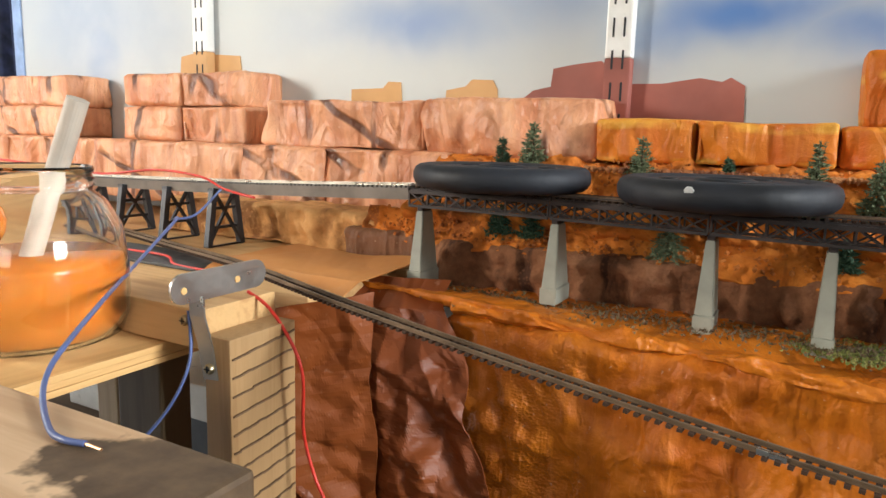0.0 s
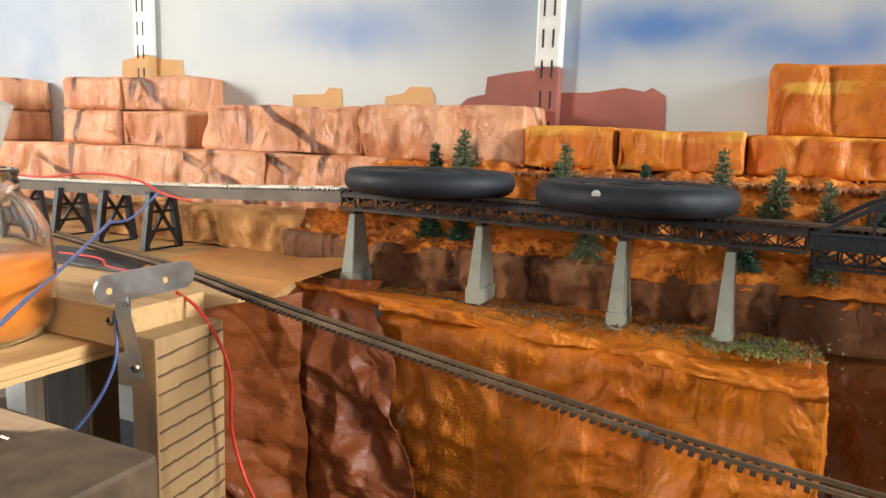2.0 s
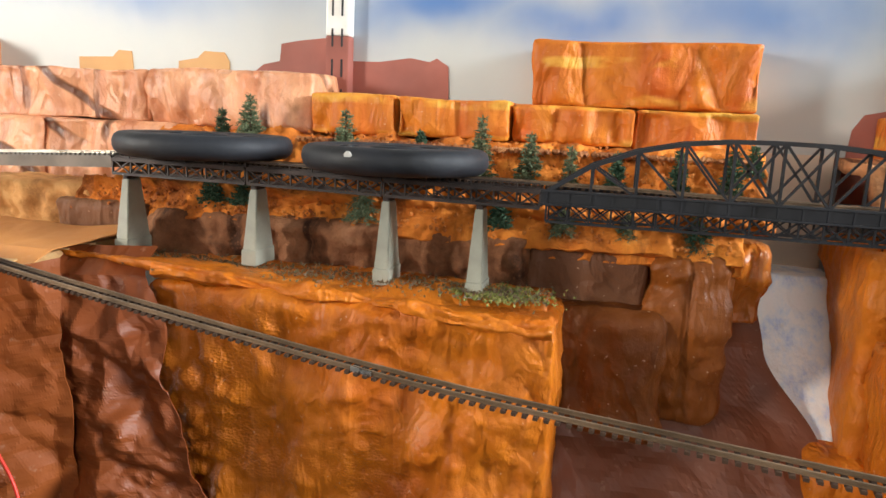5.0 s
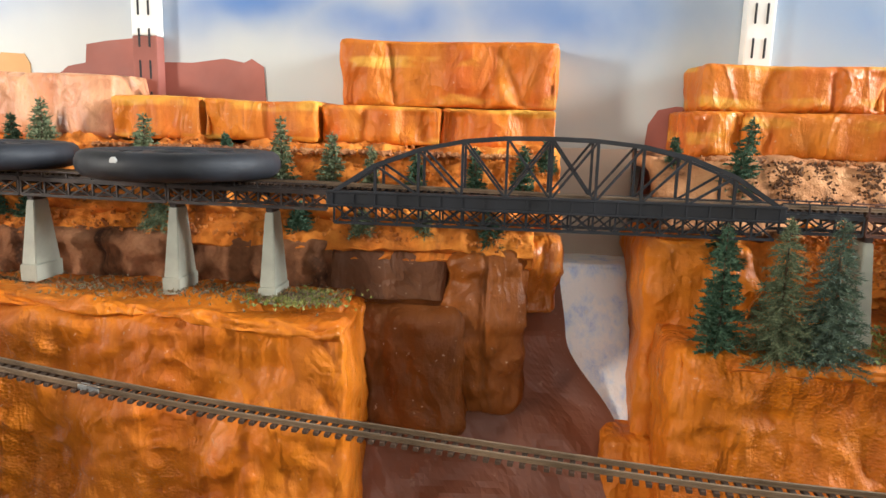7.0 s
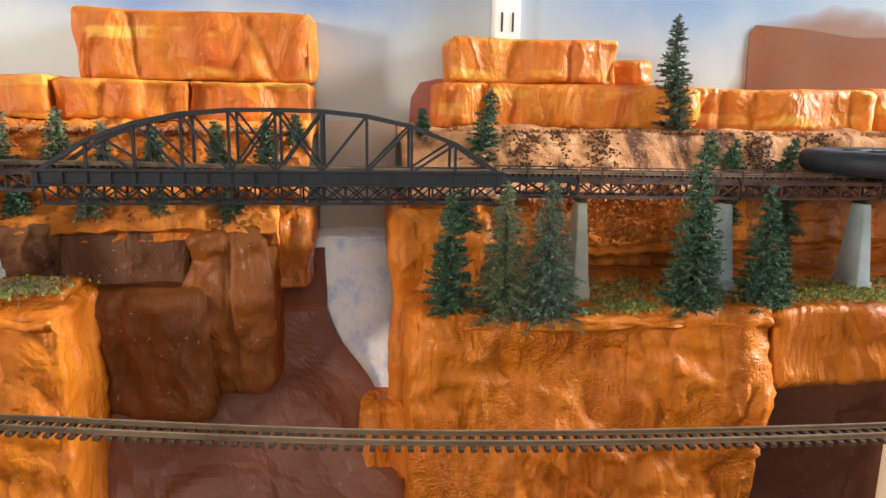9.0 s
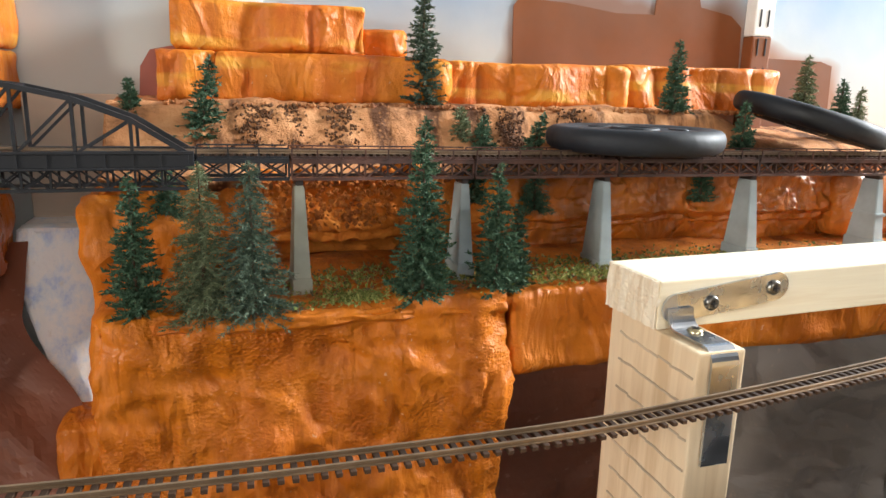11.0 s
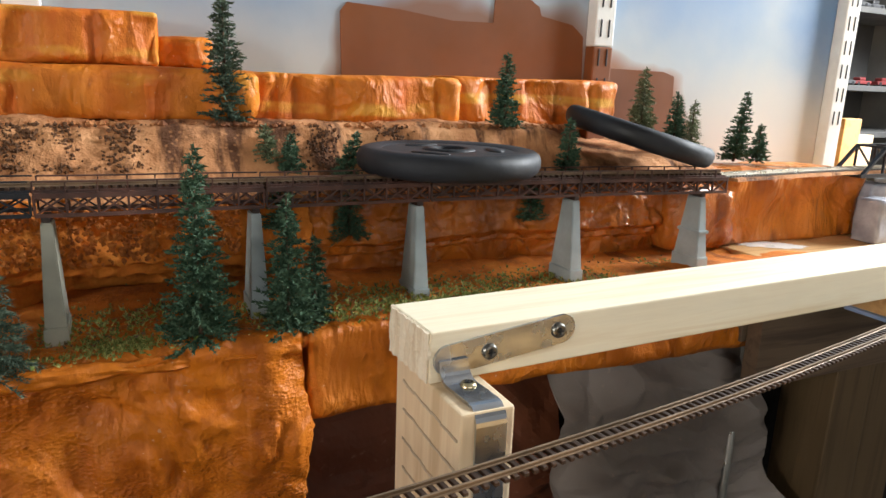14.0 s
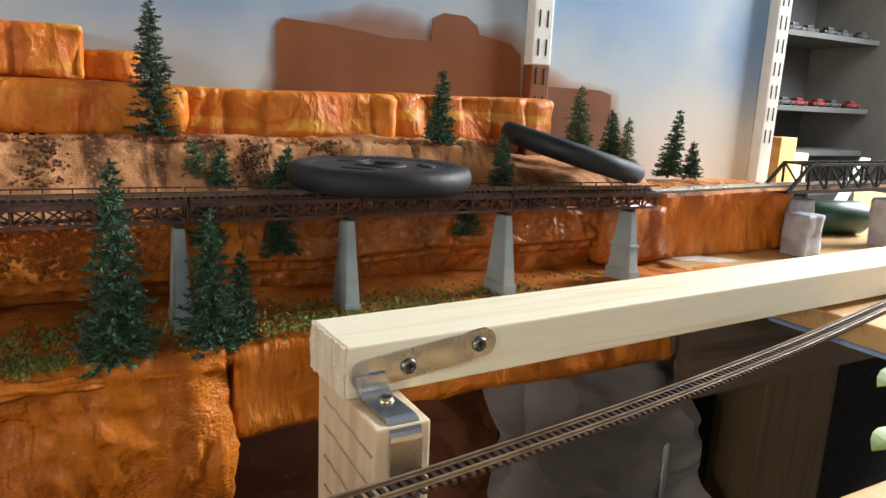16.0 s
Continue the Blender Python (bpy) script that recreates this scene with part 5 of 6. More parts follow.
def strap(pts, width_dir, w, t_):
    """A bent metal strap: pts along it, width along width_dir."""
    bm = bmesh.new()
    wd = Vector(width_dir).normalized() * (w / 2)
    pts = [Vector(p) for p in pts]
    rows = []
    for i, p in enumerate(pts):
        d = (pts[min(i + 1, len(pts) - 1)] - pts[max(i - 1, 0)]).normalized()
        n = d.cross(wd).normalized() * (t_ / 2)
        rows.append([bm.verts.new(p + a) for a in (-wd - n, wd - n, wd + n, -wd + n)])
    for a, b in zip(rows, rows[1:]):
        for i in range(4):
            bm.faces.new((a[i], a[(i + 1) % 4], b[(i + 1) % 4], b[i]))
    bm.faces.new(rows[0][::-1])
    bm.faces.new(rows[-1])
    bmesh.ops.recalc_face_normals(bm, faces=bm.faces)
    return bm


def plate(x0, x1, y0, y1, z0, z1, axis):
    """A flat bar with round ends, thin along axis."""
    bm = bmesh.new()
    if axis == "y":
        c0, c1, r = x0, x1, (z1 - z0) / 2
    else:
        c0, c1, r = y0, y1, (z1 - z0) / 2
    zc = (z0 + z1) / 2
    ring = [(c1 - r + r * math.cos(a), zc + r * math.sin(a)) for a in [radians(-90 + 18 * k) for k in range(11)]]
    ring += [(c0 + r - r * math.cos(a), zc - r * math.sin(a)) for a in [radians(-90 + 18 * k) for k in range(11)]]
    lo = [bm.verts.new((c, y0, z) if axis == "y" else (x0, c, z)) for c, z in ring]
    hi = [bm.verts.new((c, y1, z) if axis == "y" else (x1, c, z)) for c, z in ring]
    n = len(ring)
    for i in range(n):
        bm.faces.new((lo[i], lo[(i + 1) % n], hi[(i + 1) % n], hi[i]))
    bm.faces.new(lo[::-1])
    bm.faces.new(hi)
    bmesh.ops.recalc_face_normals(bm, faces=bm.faces)
    return bm


_r = random.Random(5)
beam = thing("pine_beam", (0, 0, 0), "pale planed pine beam with sawn end grain across the gap", "beam")
part("timber", box(0.6105, 1.32, -0.1548, -0.1044, 1.1258, 1.1545, 0.0012), M["pine"], beam)


def sawn_end(u, v):
    y, z = -0.1542 + 0.0492 * u, 1.1263 + 0.0277 * v
    ring = math.sin(190 * (u * 0.05 + 0.15 * v * v * 0.05) * 4 + 3 * noise.noise(Vector((u * 3, v * 2, 0))))
    return Vector((0.6092 - 0.0005 * ring + 0.0006 * noise.noise(Vector((u * 25, v * 25, 1))), y, z))


BEAM_TURN = Matrix.Translation((0.6092, -0.1545, 0)) @ Matrix.Rotation(radians(2.6), 4, "Z") @ Matrix.Translation((-0.6092, 0.1545, 0))
beam.matrix_basis = Matrix.Translation((0.003, 0, 0)) @ BEAM_TURN
part("end_grain", thicken(sheet(50, 24, sawn_end), -0.002), M["end_grain"], beam, "rough sawn end with growth rings")
post = thing("pine_post", (0.003, 0, 0), "rough pine post with pencilled lines under the beam", "post")
part("timber", box(0.6115, 0.642, -0.1905, -0.1055, 0.0, 1.1252, 0.0015), M["pine_post"], post)
lines_on(post, 0.6112, -0.1885, -0.118, [1.110, 1.093, 1.074, 1.056, 1.037, 1.018, 0.999], 0.03, _r, M["pencil_faint"], 0.0009)
br = thing("corner_bracket", (0.003, 0, 0), "bright zinc corner bracket screwed to beam and post", "bracket")
upright = plate(0.6125, 0.7035, -0.1568, -0.1550, 1.1290, 1.1460, "y")
bmesh.ops.transform(upright, matrix=Matrix.Translation((0.6125, 0, 1.1345)) @ Matrix.Rotation(radians(-6.0), 4, "Y") @ Matrix.Translation((-0.6125, 0, -1.1345)), verts=upright.verts)
bmesh.ops.transform(upright, matrix=BEAM_TURN, verts=upright.verts)
part("upright_plate", upright, M["zinc"], br)
bend = [(0.6232, -0.1569, 1.1390), (0.6234, -0.1572, 1.1345)]
bend += [(0.6236 + 0.002 * k / 6, -0.1572 - 0.0075 * (1 - math.cos(radians(15 * k))), 1.1345 - 0.0076 * math.sin(radians(15 * k))) for k in range(1, 7)]
bend += [(0.6270, -0.1740, 1.1266), (0.6276, -0.1835, 1.1264)]
bend += [(0.6277, -0.1835 - 0.0085 * math.sin(radians(15 * k)), 1.1264 - 0.0085 * (1 - math.cos(radians(15 * k)))) for k in range(1, 7)]
bend += [(0.6277, -0.1921, 1.10), (0.6277, -0.1921, 1.06)]
part("bent_foot", strap(bend, (1, 0, 0), 0.0172, 0.0016), M["zinc"], br)
screw(br, (0.6455, -0.1556, 1.1400), (0, -1, 0), mat=M["screw_dark"])
screw(br, (0.6908, -0.1536, 1.1458), (0, -1, 0), mat=M["screw_dark"])
screw(br, (0.6280, -0.1655, 1.1276), (0, 0, 1))

tagged(part("short_beam", box(-0.56, -0.3415, -0.2145, -0.148, 1.1255, 1.1515, 0.001), M["pine_table"]), "short pine beam end resting on a post", "beam")
post = thing("pine_post", (0, 0, 0), "pine post with dark pencilled lines across its face", "post")
part("timber", box(-0.339, -0.317, -0.2155, -0.1555, 0.0, 1.1362, 0.001), M["post_warm"], post)
lines_on(post, -0.3168, -0.214, -0.157, [1.124 - 0.0125 * k for k in range(24)], 0.09, _r, M["pencil"], 0.0019)
br = thing("flat_bracket", (0, 0, 0), "dull steel bracket with round ends and screw holes", "bracket")
part("crossbar", plate(-0.3445, -0.3425, -0.2365, -0.156, 1.1575, 1.1765, "x"), M["steel"], br)
part("strap", strap([(-0.346, -0.214, 1.160), (-0.343, -0.2165, 1.148), (-0.336, -0.2168, 1.130), (-0.332, -0.2168, 1.109)], (1, 0.2, 0), 0.0105, 0.0017), M["steel"], br)
for y in (-0.227, -0.183):
    bm = lathe([(0, 0.0006), (0.0022, 0.0006), (0.0022, -0.0006)], 20)
    bmesh.ops.transform(bm, matrix=Matrix.Translation((-0.3424, y, 1.166)) @ Vector((1, 0, 0)).to_track_quat("Z", "Y").to_matrix().to_4x4(), verts=bm.verts)
    part("screw_hole", bm, M["ply"], br, "pale wood seen through a screw hole")
screw(br, (-0.3325, -0.2178, 1.116), (0, -1, 0), 0.0035)
screw(br, (-0.356, -0.2155, 1.143), (0, -1, 0), 0.0035)

ply = thing("plywood_shelf", (0, 0, 0), "bare plywood shelf carrying the glass jar", "shelf")
for k in range(3):
    part("veneer", box(-1.2, -0.3745 - 0.0006 * (k % 2), -0.60, -0.188, 1.1125 + 0.0042 * k, 1.1165 + 0.0042 * k, 0.0004), M["ply"], ply)
tagged(part("foreground_plank", box(-0.72, -0.172, -0.62, -0.345, 1.112, 1.148, 0.0025), M["plank"]), "old pine plank stained dark along one side", "plank")
tagged(part("old_board", box(-0.72, -0.160, -0.60, -0.352, 1.090, 1.1115, 0.002), M["plank_old_shaded"]), "rough dark board under the stained plank", "board")
tagged(part("timber_leg", box(-0.4490, -0.4271, -0.215, -0.185, 0.0, 1.112, 0.002), M["pine_post"]), "pine leg under the plywood shelf", "leg")
tagged(part("timber_leg", box(-0.4258, -0.3815, -0.215, -0.190, 0.0, 1.112, 0.002), M["leg_shaded"]), "timber leg under the plywood shelf, coloured dark for shade", "leg")
tagged(part("timber_leg", box(1.135, 1.196, -0.033, 0.03, 0.0, 1.054, 0.002), M["leg_shaded"]), "pine leg under the far board", "leg")
tagged(part("timber_leg", box(1.198, 1.268, -0.028, 0.03, 0.0, 1.054, 0.002), M["leg_shaded"]), "second pine leg bolted beside the first", "leg")
tagged(part("timber_leg", box(1.03, 1.075, 0.045, 0.095, 0.0, 1.054, 0.002), M["leg_shaded"]), "pine leg in the shade behind the paper", "leg")
tagged(part("grey_pipe", sweep([(1.035, 0.0, 0.6), (1.022, -0.005, 1.12)], round_section(0.004, 12)), M["steel"], smooth=True), "thin grey pipe beside the paper", "pipe")
tagged(part("pale_rod", sweep([(1.02, 0.03, 0.885), (1.30, -0.03, 0.70)], round_section(0.004, 10)), M["steel"], smooth=True), "pale rod lying in the dark under the board", "rod")
tagged(part("pine_board", box(0.46, 1.0, -0.46, -0.276, 1.056, 1.078, 0.002), M["ply"]), "pine board edge in front of the gorge", "board")
# White boxes added to stand for the blown-out daylight under the board.
tagged(part("white_box", box(-0.64, -0.50, -0.068, 0.06, 0.9855, 1.022, 0.002), M["upright_white"]), "flat white box on the black case, added for bright daylight glow", "box")
tagged(part("white_carton", box(-0.95, -0.70, 0.08, 0.20, 0.86, 1.035, 0.003), M["upright_white"]), "white carton under the layout board, added for bright daylight glow", "carton")
tagged(part("carton_shelf", box(-1.0, -0.45, -0.10, 0.22, 0.84, 0.8595, 0.002), M["plank_old_shaded"]), "dark shelf under the layout board", "shelf")
tagged(part("black_case", box(-0.64, -0.50, -0.06, 0.06, 0.860, 0.985, 0.004), M["black_plastic"]), "black plastic case under the layout board", "case")
tagged(part("metal_rod", sweep([(-0.40, -0.21, 1.03), (-0.35, -0.20, 1.012)], round_section(0.003, 12)), M["zinc"]), "short bright metal rod under the shelf", "rod")
tagged(part("blue_strip", box(1.045, 1.06, -0.20, -0.085, 1.098, 1.1015, 0.0008), M["blue_paint"]), "thin blue painted strip under the track", "strip")

# ---- jar ----
jar = thing("glass_jar", (-0.452, -0.253, 1.1252), "glass jar half full of orange liquid with drips inside", "jar")
jar.scale = (0.88, 0.88, 1.0)
outer = [(0.0, 0.0), (0.050, 0.0), (0.060, 0.004), (0.0655, 0.018), (0.0655, 0.050), (0.062, 0.074), (0.052, 0.090), (0.0435, 0.0965), (0.0425, 0.099), (0.0445, 0.1005), (0.0425, 0.1025), (0.0445, 0.1045), (0.0425, 0.107), (0.0445, 0.110), (0.0435, 0.1125)]
inner = [(0.0410, 0.1125), (0.0400, 0.097), (0.0495, 0.088), (0.0595, 0.073), (0.063, 0.050), (0.063, 0.019), (0.058, 0.0065), (0.048, 0.003), (0.0, 0.003)]
part("glass_wall", lathe(outer + inner, 64), M["glass"], jar, smooth=True).visible_shadow = False
part("orange_liquid", lathe([(0.0, 0.0035), (0.0478, 0.0035), (0.0578, 0.007), (0.0627, 0.019), (0.0627, 0.050), (0.0613, 0.0565), (0.0, 0.0560)], 64), M["varnish"], jar, "thick orange liquid", smooth=True)
for a, z, h, r in ((-1.9, 0.086, 0.012, 0.047), (-2.15, 0.080, 0.018, 0.0515), (-2.4, 0.088, 0.010, 0.046), (-1.7, 0.076, 0.012, 0.0535), (-0.9, 0.083, 0.014, 0.0495), (-1.15, 0.090, 0.008, 0.0445), (-1.3, 0.074, 0.016, 0.0545), (-2.7, 0.078, 0.016, 0.0525)):
    bm = lathe([(0, -h), (0.005, -h * 0.5), (0.0065, 0.0), (0.004, h * 0.5), (0, h * 0.7)], 10)
    bmesh.ops.transform(bm, matrix=Matrix.Translation((r * math.cos(a), r * math.sin(a), z)) @ Matrix.Rotation(a, 4, "Z") @ Matrix.Diagonal((0.14, 1, 1, 1)), verts=bm.verts)
    part("dried_drip", bm, M["varnish"], jar, "dried orange drip", smooth=True)
tagged(part("stirring_stick", sweep([(-0.462, -0.262, 1.140), (-0.41, -0.243, 1.279)], round_section(0.0066, 24)), M["dowel"]), "pale round wooden stick standing in the jar", "stick")

# ---- wires ----


def wire(name, pts, r, mat, label):
    return tagged(part(name, sweep(smooth_path(pts, 10), round_section(r, 8)), mat, smooth=True), label, "wire")


blue = wire("blue_wire", [(-0.545, 0.0, 1.205), (-0.55, -0.03, 1.18), (-0.545, -0.06, 1.178), (-0.497, -0.1, 1.185), (-0.443, -0.18, 1.167), (-0.365, -0.262, 1.167), (-0.318, -0.315, 1.163), (-0.304, -0.335, 1.156), (-0.287, -0.349, 1.151), (-0.257, -0.365, 1.15), (-0.244, -0.368, 1.15), (-0.234, -0.366, 1.15)], 0.0013, M["blue_wire"], "blue insulated wire with a stripped end")
part("stripped_end", sweep([(-0.234, -0.366, 1.15), (-0.225, -0.366, 1.15)], round_section(0.0006, 6)), M["copper"], blue, "bare twisted copper")
wire("blue_wire", [(-0.352, -0.2155, 1.150), (-0.345, -0.222, 1.12), (-0.352, -0.235, 1.09), (-0.375, -0.25, 1.06), (-0.40, -0.26, 1.045)], 0.0011, M["blue_wire"], "thin blue wire hanging past the bracket")
wire("red_wire", [(-0.95, -0.05, 1.226), (-0.76, -0.03, 1.216), (-0.69, -0.03, 1.213), (-0.62, -0.02, 1.220), (-0.56, -0.015, 1.216), (-0.53, -0.012, 1.205), (-0.49, -0.012, 1.199)], 0.0013, M["red_wire"], "red wire looped over the raised track")
wire("red_wire", [(-0.350, -0.166, 1.1535), (-0.330, -0.167, 1.145), (-0.309, -0.169, 1.125), (-0.300, -0.168, 1.102), (-0.302, -0.165, 1.062), (-0.294, -0.163, 1.03), (-0.276, -0.165, 1.0), (-0.262, -0.168, 0.94)], 0.0012, M["red_wire"], "red wire hanging down over the paper")
wire("red_wire", [(-0.60, -0.075, 1.1455), (-0.53, -0.085, 1.148), (-0.50, -0.10, 1.1455), (-0.45, -0.105, 1.146)], 0.0012, M["red_wire"], "red wire lying beside the track")
tagged(part("black_card", box(-0.64, -0.47, -0.105, -0.045, 1.1428, 1.1455, 0.0008), M["dark_card"]), "black card lying on the table under the track", "card")

# ---- trees ----


def conifer(x, y, z, h, r, seed, mat, label, style="bottle", lean=(0, 0)):
    """A model fir: a thin trunk and whorls of branches set with needle tufts."""
    rnd = random.Random(seed)
    t = thing("fir_tree", (x, y, z), label, "tree", "model firs")
    top = Vector((lean[0], lean[1], h))
    trunk = bmesh.new()
    n = 8
    rings = []
    for k in range(6):
        u = k / 5
        c, rr = top * u, 0.0016 * (1 - u) + 0.0003
        rings.append([trunk.verts.new(c + Vector((rr * math.cos(2 * math.pi * i / n), rr * math.sin(2 * math.pi * i / n), 0))) for i in range(n)])
    for a, b in zip(rings, rings[1:]):
        for i in range(n):
            trunk.faces.new((a[i], a[(i + 1) % n], b[(i + 1) % n], b[i]))
    part("trunk", trunk, M["bark"], t)
    verts, faces = [], []

    def blade(p, d, ln, w):
        side = d.cross(Vector((rnd.uniform(-1, 1), rnd.uniform(-1, 1), rnd.uniform(-1, 1))))
        if side.length < 1e-5:
            return
        side = side.normalized() * w
        k = len(verts)
        verts.extend([p - side, p + side, p + d * ln])
        faces.append((k, k + 1, k + 2))
    whorls = max(10, int(h / 0.0036))
    for k in range(whorls):
        u = 0.06 + 0.94 * k / whorls
        tier = 0.78 + 0.3 * math.sin(k * 2.1 + seed) * (1 if style == "tiered" else 0.4)
        reach = 1.12 * r * (1 - u) ** 0.75 * tier + 0.0018
        count = max(6, int(7 + 13 * (1 - u)))
        for b in range(count):
            a = rnd.uniform(0, 2 * math.pi)
            ln = reach * rnd.uniform(0.7, 1.1)
            droop = -0.25 if style == "droop" else rnd.uniform(-0.15, 0.28)
            d = Vector((math.cos(a), math.sin(a), droop)).normalized()
            base = top * u + Vector((0, 0, rnd.uniform(-0.002, 0.002)))
            m = max(3, int(ln / 0.0011)) if style != "droop" else max(4, int(ln / 0.0014))
            for q in range(m):
                s = (q + rnd.random()) / m
                p = base + d * (ln * s)
                for _ in range(2 if style != "droop" else 3):
                    nd = (d * 0.7 + Vector((rnd.uniform(-1, 1), rnd.uniform(-1, 1), rnd.uniform(-0.7, 0.9))) * 0.75).normalized()
                    blade(p, nd, rnd.uniform(0.0022, 0.0042) if style != "droop" else rnd.uniform(0.003, 0.0055), rnd.uniform(0.0006, 0.0011) if style != "droop" else 0.0004)
    for _ in range(10):
        blade(top + Vector((0, 0, -0.002)), Vector((rnd.uniform(-0.4, 0.4), rnd.uniform(-0.4, 0.4), 1)).normalized(), 0.0035, 0.0005)
    me = bpy.data.meshes.new("crown")
    me.from_pydata([tuple(v) for v in verts], [], faces)
    me.materials.append(mat)
    c = new("crown", me)
    c.parent = t
    return t


DG, GG, OG = "dark green flocked model fir", "grey-green bristly model fir", "olive model fir with thin branches"
FIRS = [
    # front of the gorge, east side
    (0.328, -0.020, 1.113, 0.089, 0.0205, M["fir"], DG + " on the cliff edge", "bottle"),
    (0.368, -0.022, 1.110, 0.099, 0.030, M["fir_olive"], OG + " on the cliff edge", "droop"),
    (0.398, -0.030, 1.110, 0.100, 0.031, M["fir_blue"], GG + " on the cliff edge", "droop"),
    (0.514, -0.018, 1.108, 0.130, 0.027, M["fir"], "tall " + DG + " on the cliff edge", "bottle"),
    (0.570, -0.018, 1.108, 0.098, 0.0235, M["fir"], DG + " on the cliff edge", "bottle"),
    (0.592, -0.004, 1.108, 0.066, 0.014, M["fir"], "small " + DG + " beside a taller one", "bottle"),
    # behind the western viaduct
    (-0.250, 0.104, 1.233, 0.045, 0.0155, M["fir_olive"], OG + " behind the viaduct", "bottle"),
    (-0.283, 0.108, 1.234, 0.030, 0.0095, M["fir"], "small " + DG + " behind the viaduct", "bottle"),
    (-0.146, 0.092, 1.226, 0.041, 0.0135, M["fir_olive"], OG + " behind the viaduct", "bottle"),
    (-0.078, 0.110, 1.236, 0.014, 0.005, M["fir"], "tiny " + DG + " on the bank", "bottle"),
    (-0.013, 0.068, 1.206, 0.061, 0.0145, M["fir_olive"], OG + " behind the viaduct", "bottle"),
    (0.028, 0.077, 1.212, 0.043, 0.0135, M["fir_olive"], OG + " behind the bridge", "bottle"),
    (0.063, 0.072, 1.208, 0.037, 0.009, M["fir_olive"], "small " + OG + " behind the bridge", "bottle"),
    (0.100, 0.078, 1.212, 0.03, 0.009, M["fir"], "small " + DG + " behind the bridge", "bottle"),
    (0.150, 0.075, 1.210, 0.036, 0.010, M["fir"], "small " + DG + " behind the bridge", "bottle"),
    (0.190, 0.070, 1.207, 0.042, 0.011, M["fir"], "small " + DG + " behind the bridge", "bottle"),
    (0.210, 0.10, 1.228, 0.024, 0.008, M["fir"], "small " + DG + " behind the bridge", "bottle"),
    (0.318, 0.11, 1.236, 0.022, 0.007, M["fir"], "small " + DG + " behind the bridge", "bottle"),
    # under the decks
    (-0.255, 0.044, 1.177, 0.028, 0.015, M["fir"], DG + " growing under the viaduct", "bottle"),
    (-0.225, 0.046, 1.179, 0.022, 0.014, M["fir"], DG + " growing under the viaduct", "bottle"),
    (-0.110, 0.044, 1.177, 0.026, 0.017, M["fir_olive"], OG + " growing under the viaduct", "droop"),
    (0.010, 0.044, 1.177, 0.022, 0.013, M["fir"], DG + " growing under the viaduct", "bottle"),
    (0.062, 0.044, 1.177, 0.018, 0.013, M["fir_olive"], OG + " growing under the bridge", "droop"),
    (0.112, 0.044, 1.177, 0.018, 0.012, M["fir_olive"], OG + " growing under the bridge", "droop"),
    (0.165, 0.045, 1.168, 0.030, 0.016, M["fir"], DG + " growing under the bridge", "droop"),
    (0.345, 0.040, 1.168, 0.034, 0.018, M["fir"], DG + " growing under the bridge", "droop"),
    (0.585, 0.075, 1.165, 0.036, 0.015, M["fir"], DG + " growing under the viaduct", "bottle"),
    (0.640, 0.070, 1.158, 0.036, 0.018, M["fir"], DG + " growing under the viaduct", "droop"),
    (0.815, 0.075, 1.160, 0.036, 0.016, M["fir"], DG + " growing under the viaduct", "bottle"),
    # behind the eastern viaduct
    (0.366, 0.098, 1.205, 0.072, 0.0185, M["fir"], DG + " with a bare crooked tip", "tiered"),
    (0.555, 0.132, 1.240, 0.107, 0.024, M["fir_blue"], "tall grey-green flocked model fir by the rock tiers", "bottle"),
    (0.580, 0.098, 1.212, 0.030, 0.0125, M["fir_olive"], "small " + OG + " behind the viaduct", "bottle"),
    (0.597, 0.088, 1.208, 0.028, 0.010, M["fir"], "small " + DG + " behind the viaduct", "bottle"),
    (0.638, 0.078, 1.205, 0.034, 0.010, M["fir"], "small " + DG + " behind the viaduct", "tiered"),
    (0.806, 0.116, 1.240, 0.068, 0.0165, M["fir"], DG + " on the upper bank", "bottle"),
    (0.835, 0.050, 1.206, 0.047, 0.012, M["fir"], DG + " beside the leaning plate", "bottle"),
    (1.008, 0.160, 1.235, 0.068, 0.019, M["fir_olive"], OG + " by the backdrop", "bottle"),
    (1.030, 0.130, 1.225, 0.053, 0.014, M["fir"], DG + " by the backdrop", "bottle"),
    (1.043, 0.118, 1.222, 0.048, 0.012, M["fir_olive"], OG + " by the backdrop", "droop"),
    (1.126, 0.132, 1.203, 0.078, 0.017, M["fir"], DG + " with a bare crooked tip", "tiered"),
    (1.158, 0.126, 1.203, 0.042, 0.013, M["fir"], "small " + DG + " by the backdrop", "bottle"),
]
for k, (x, y, z, h, r, mat, label, style) in enumerate(FIRS):
    lean = (0.011, 0.0) if style == "tiered" else (0.0, 0.0)
    conifer(x, y, z - 0.002, h + 0.002, r, 100 + k, mat, label, style, lean)

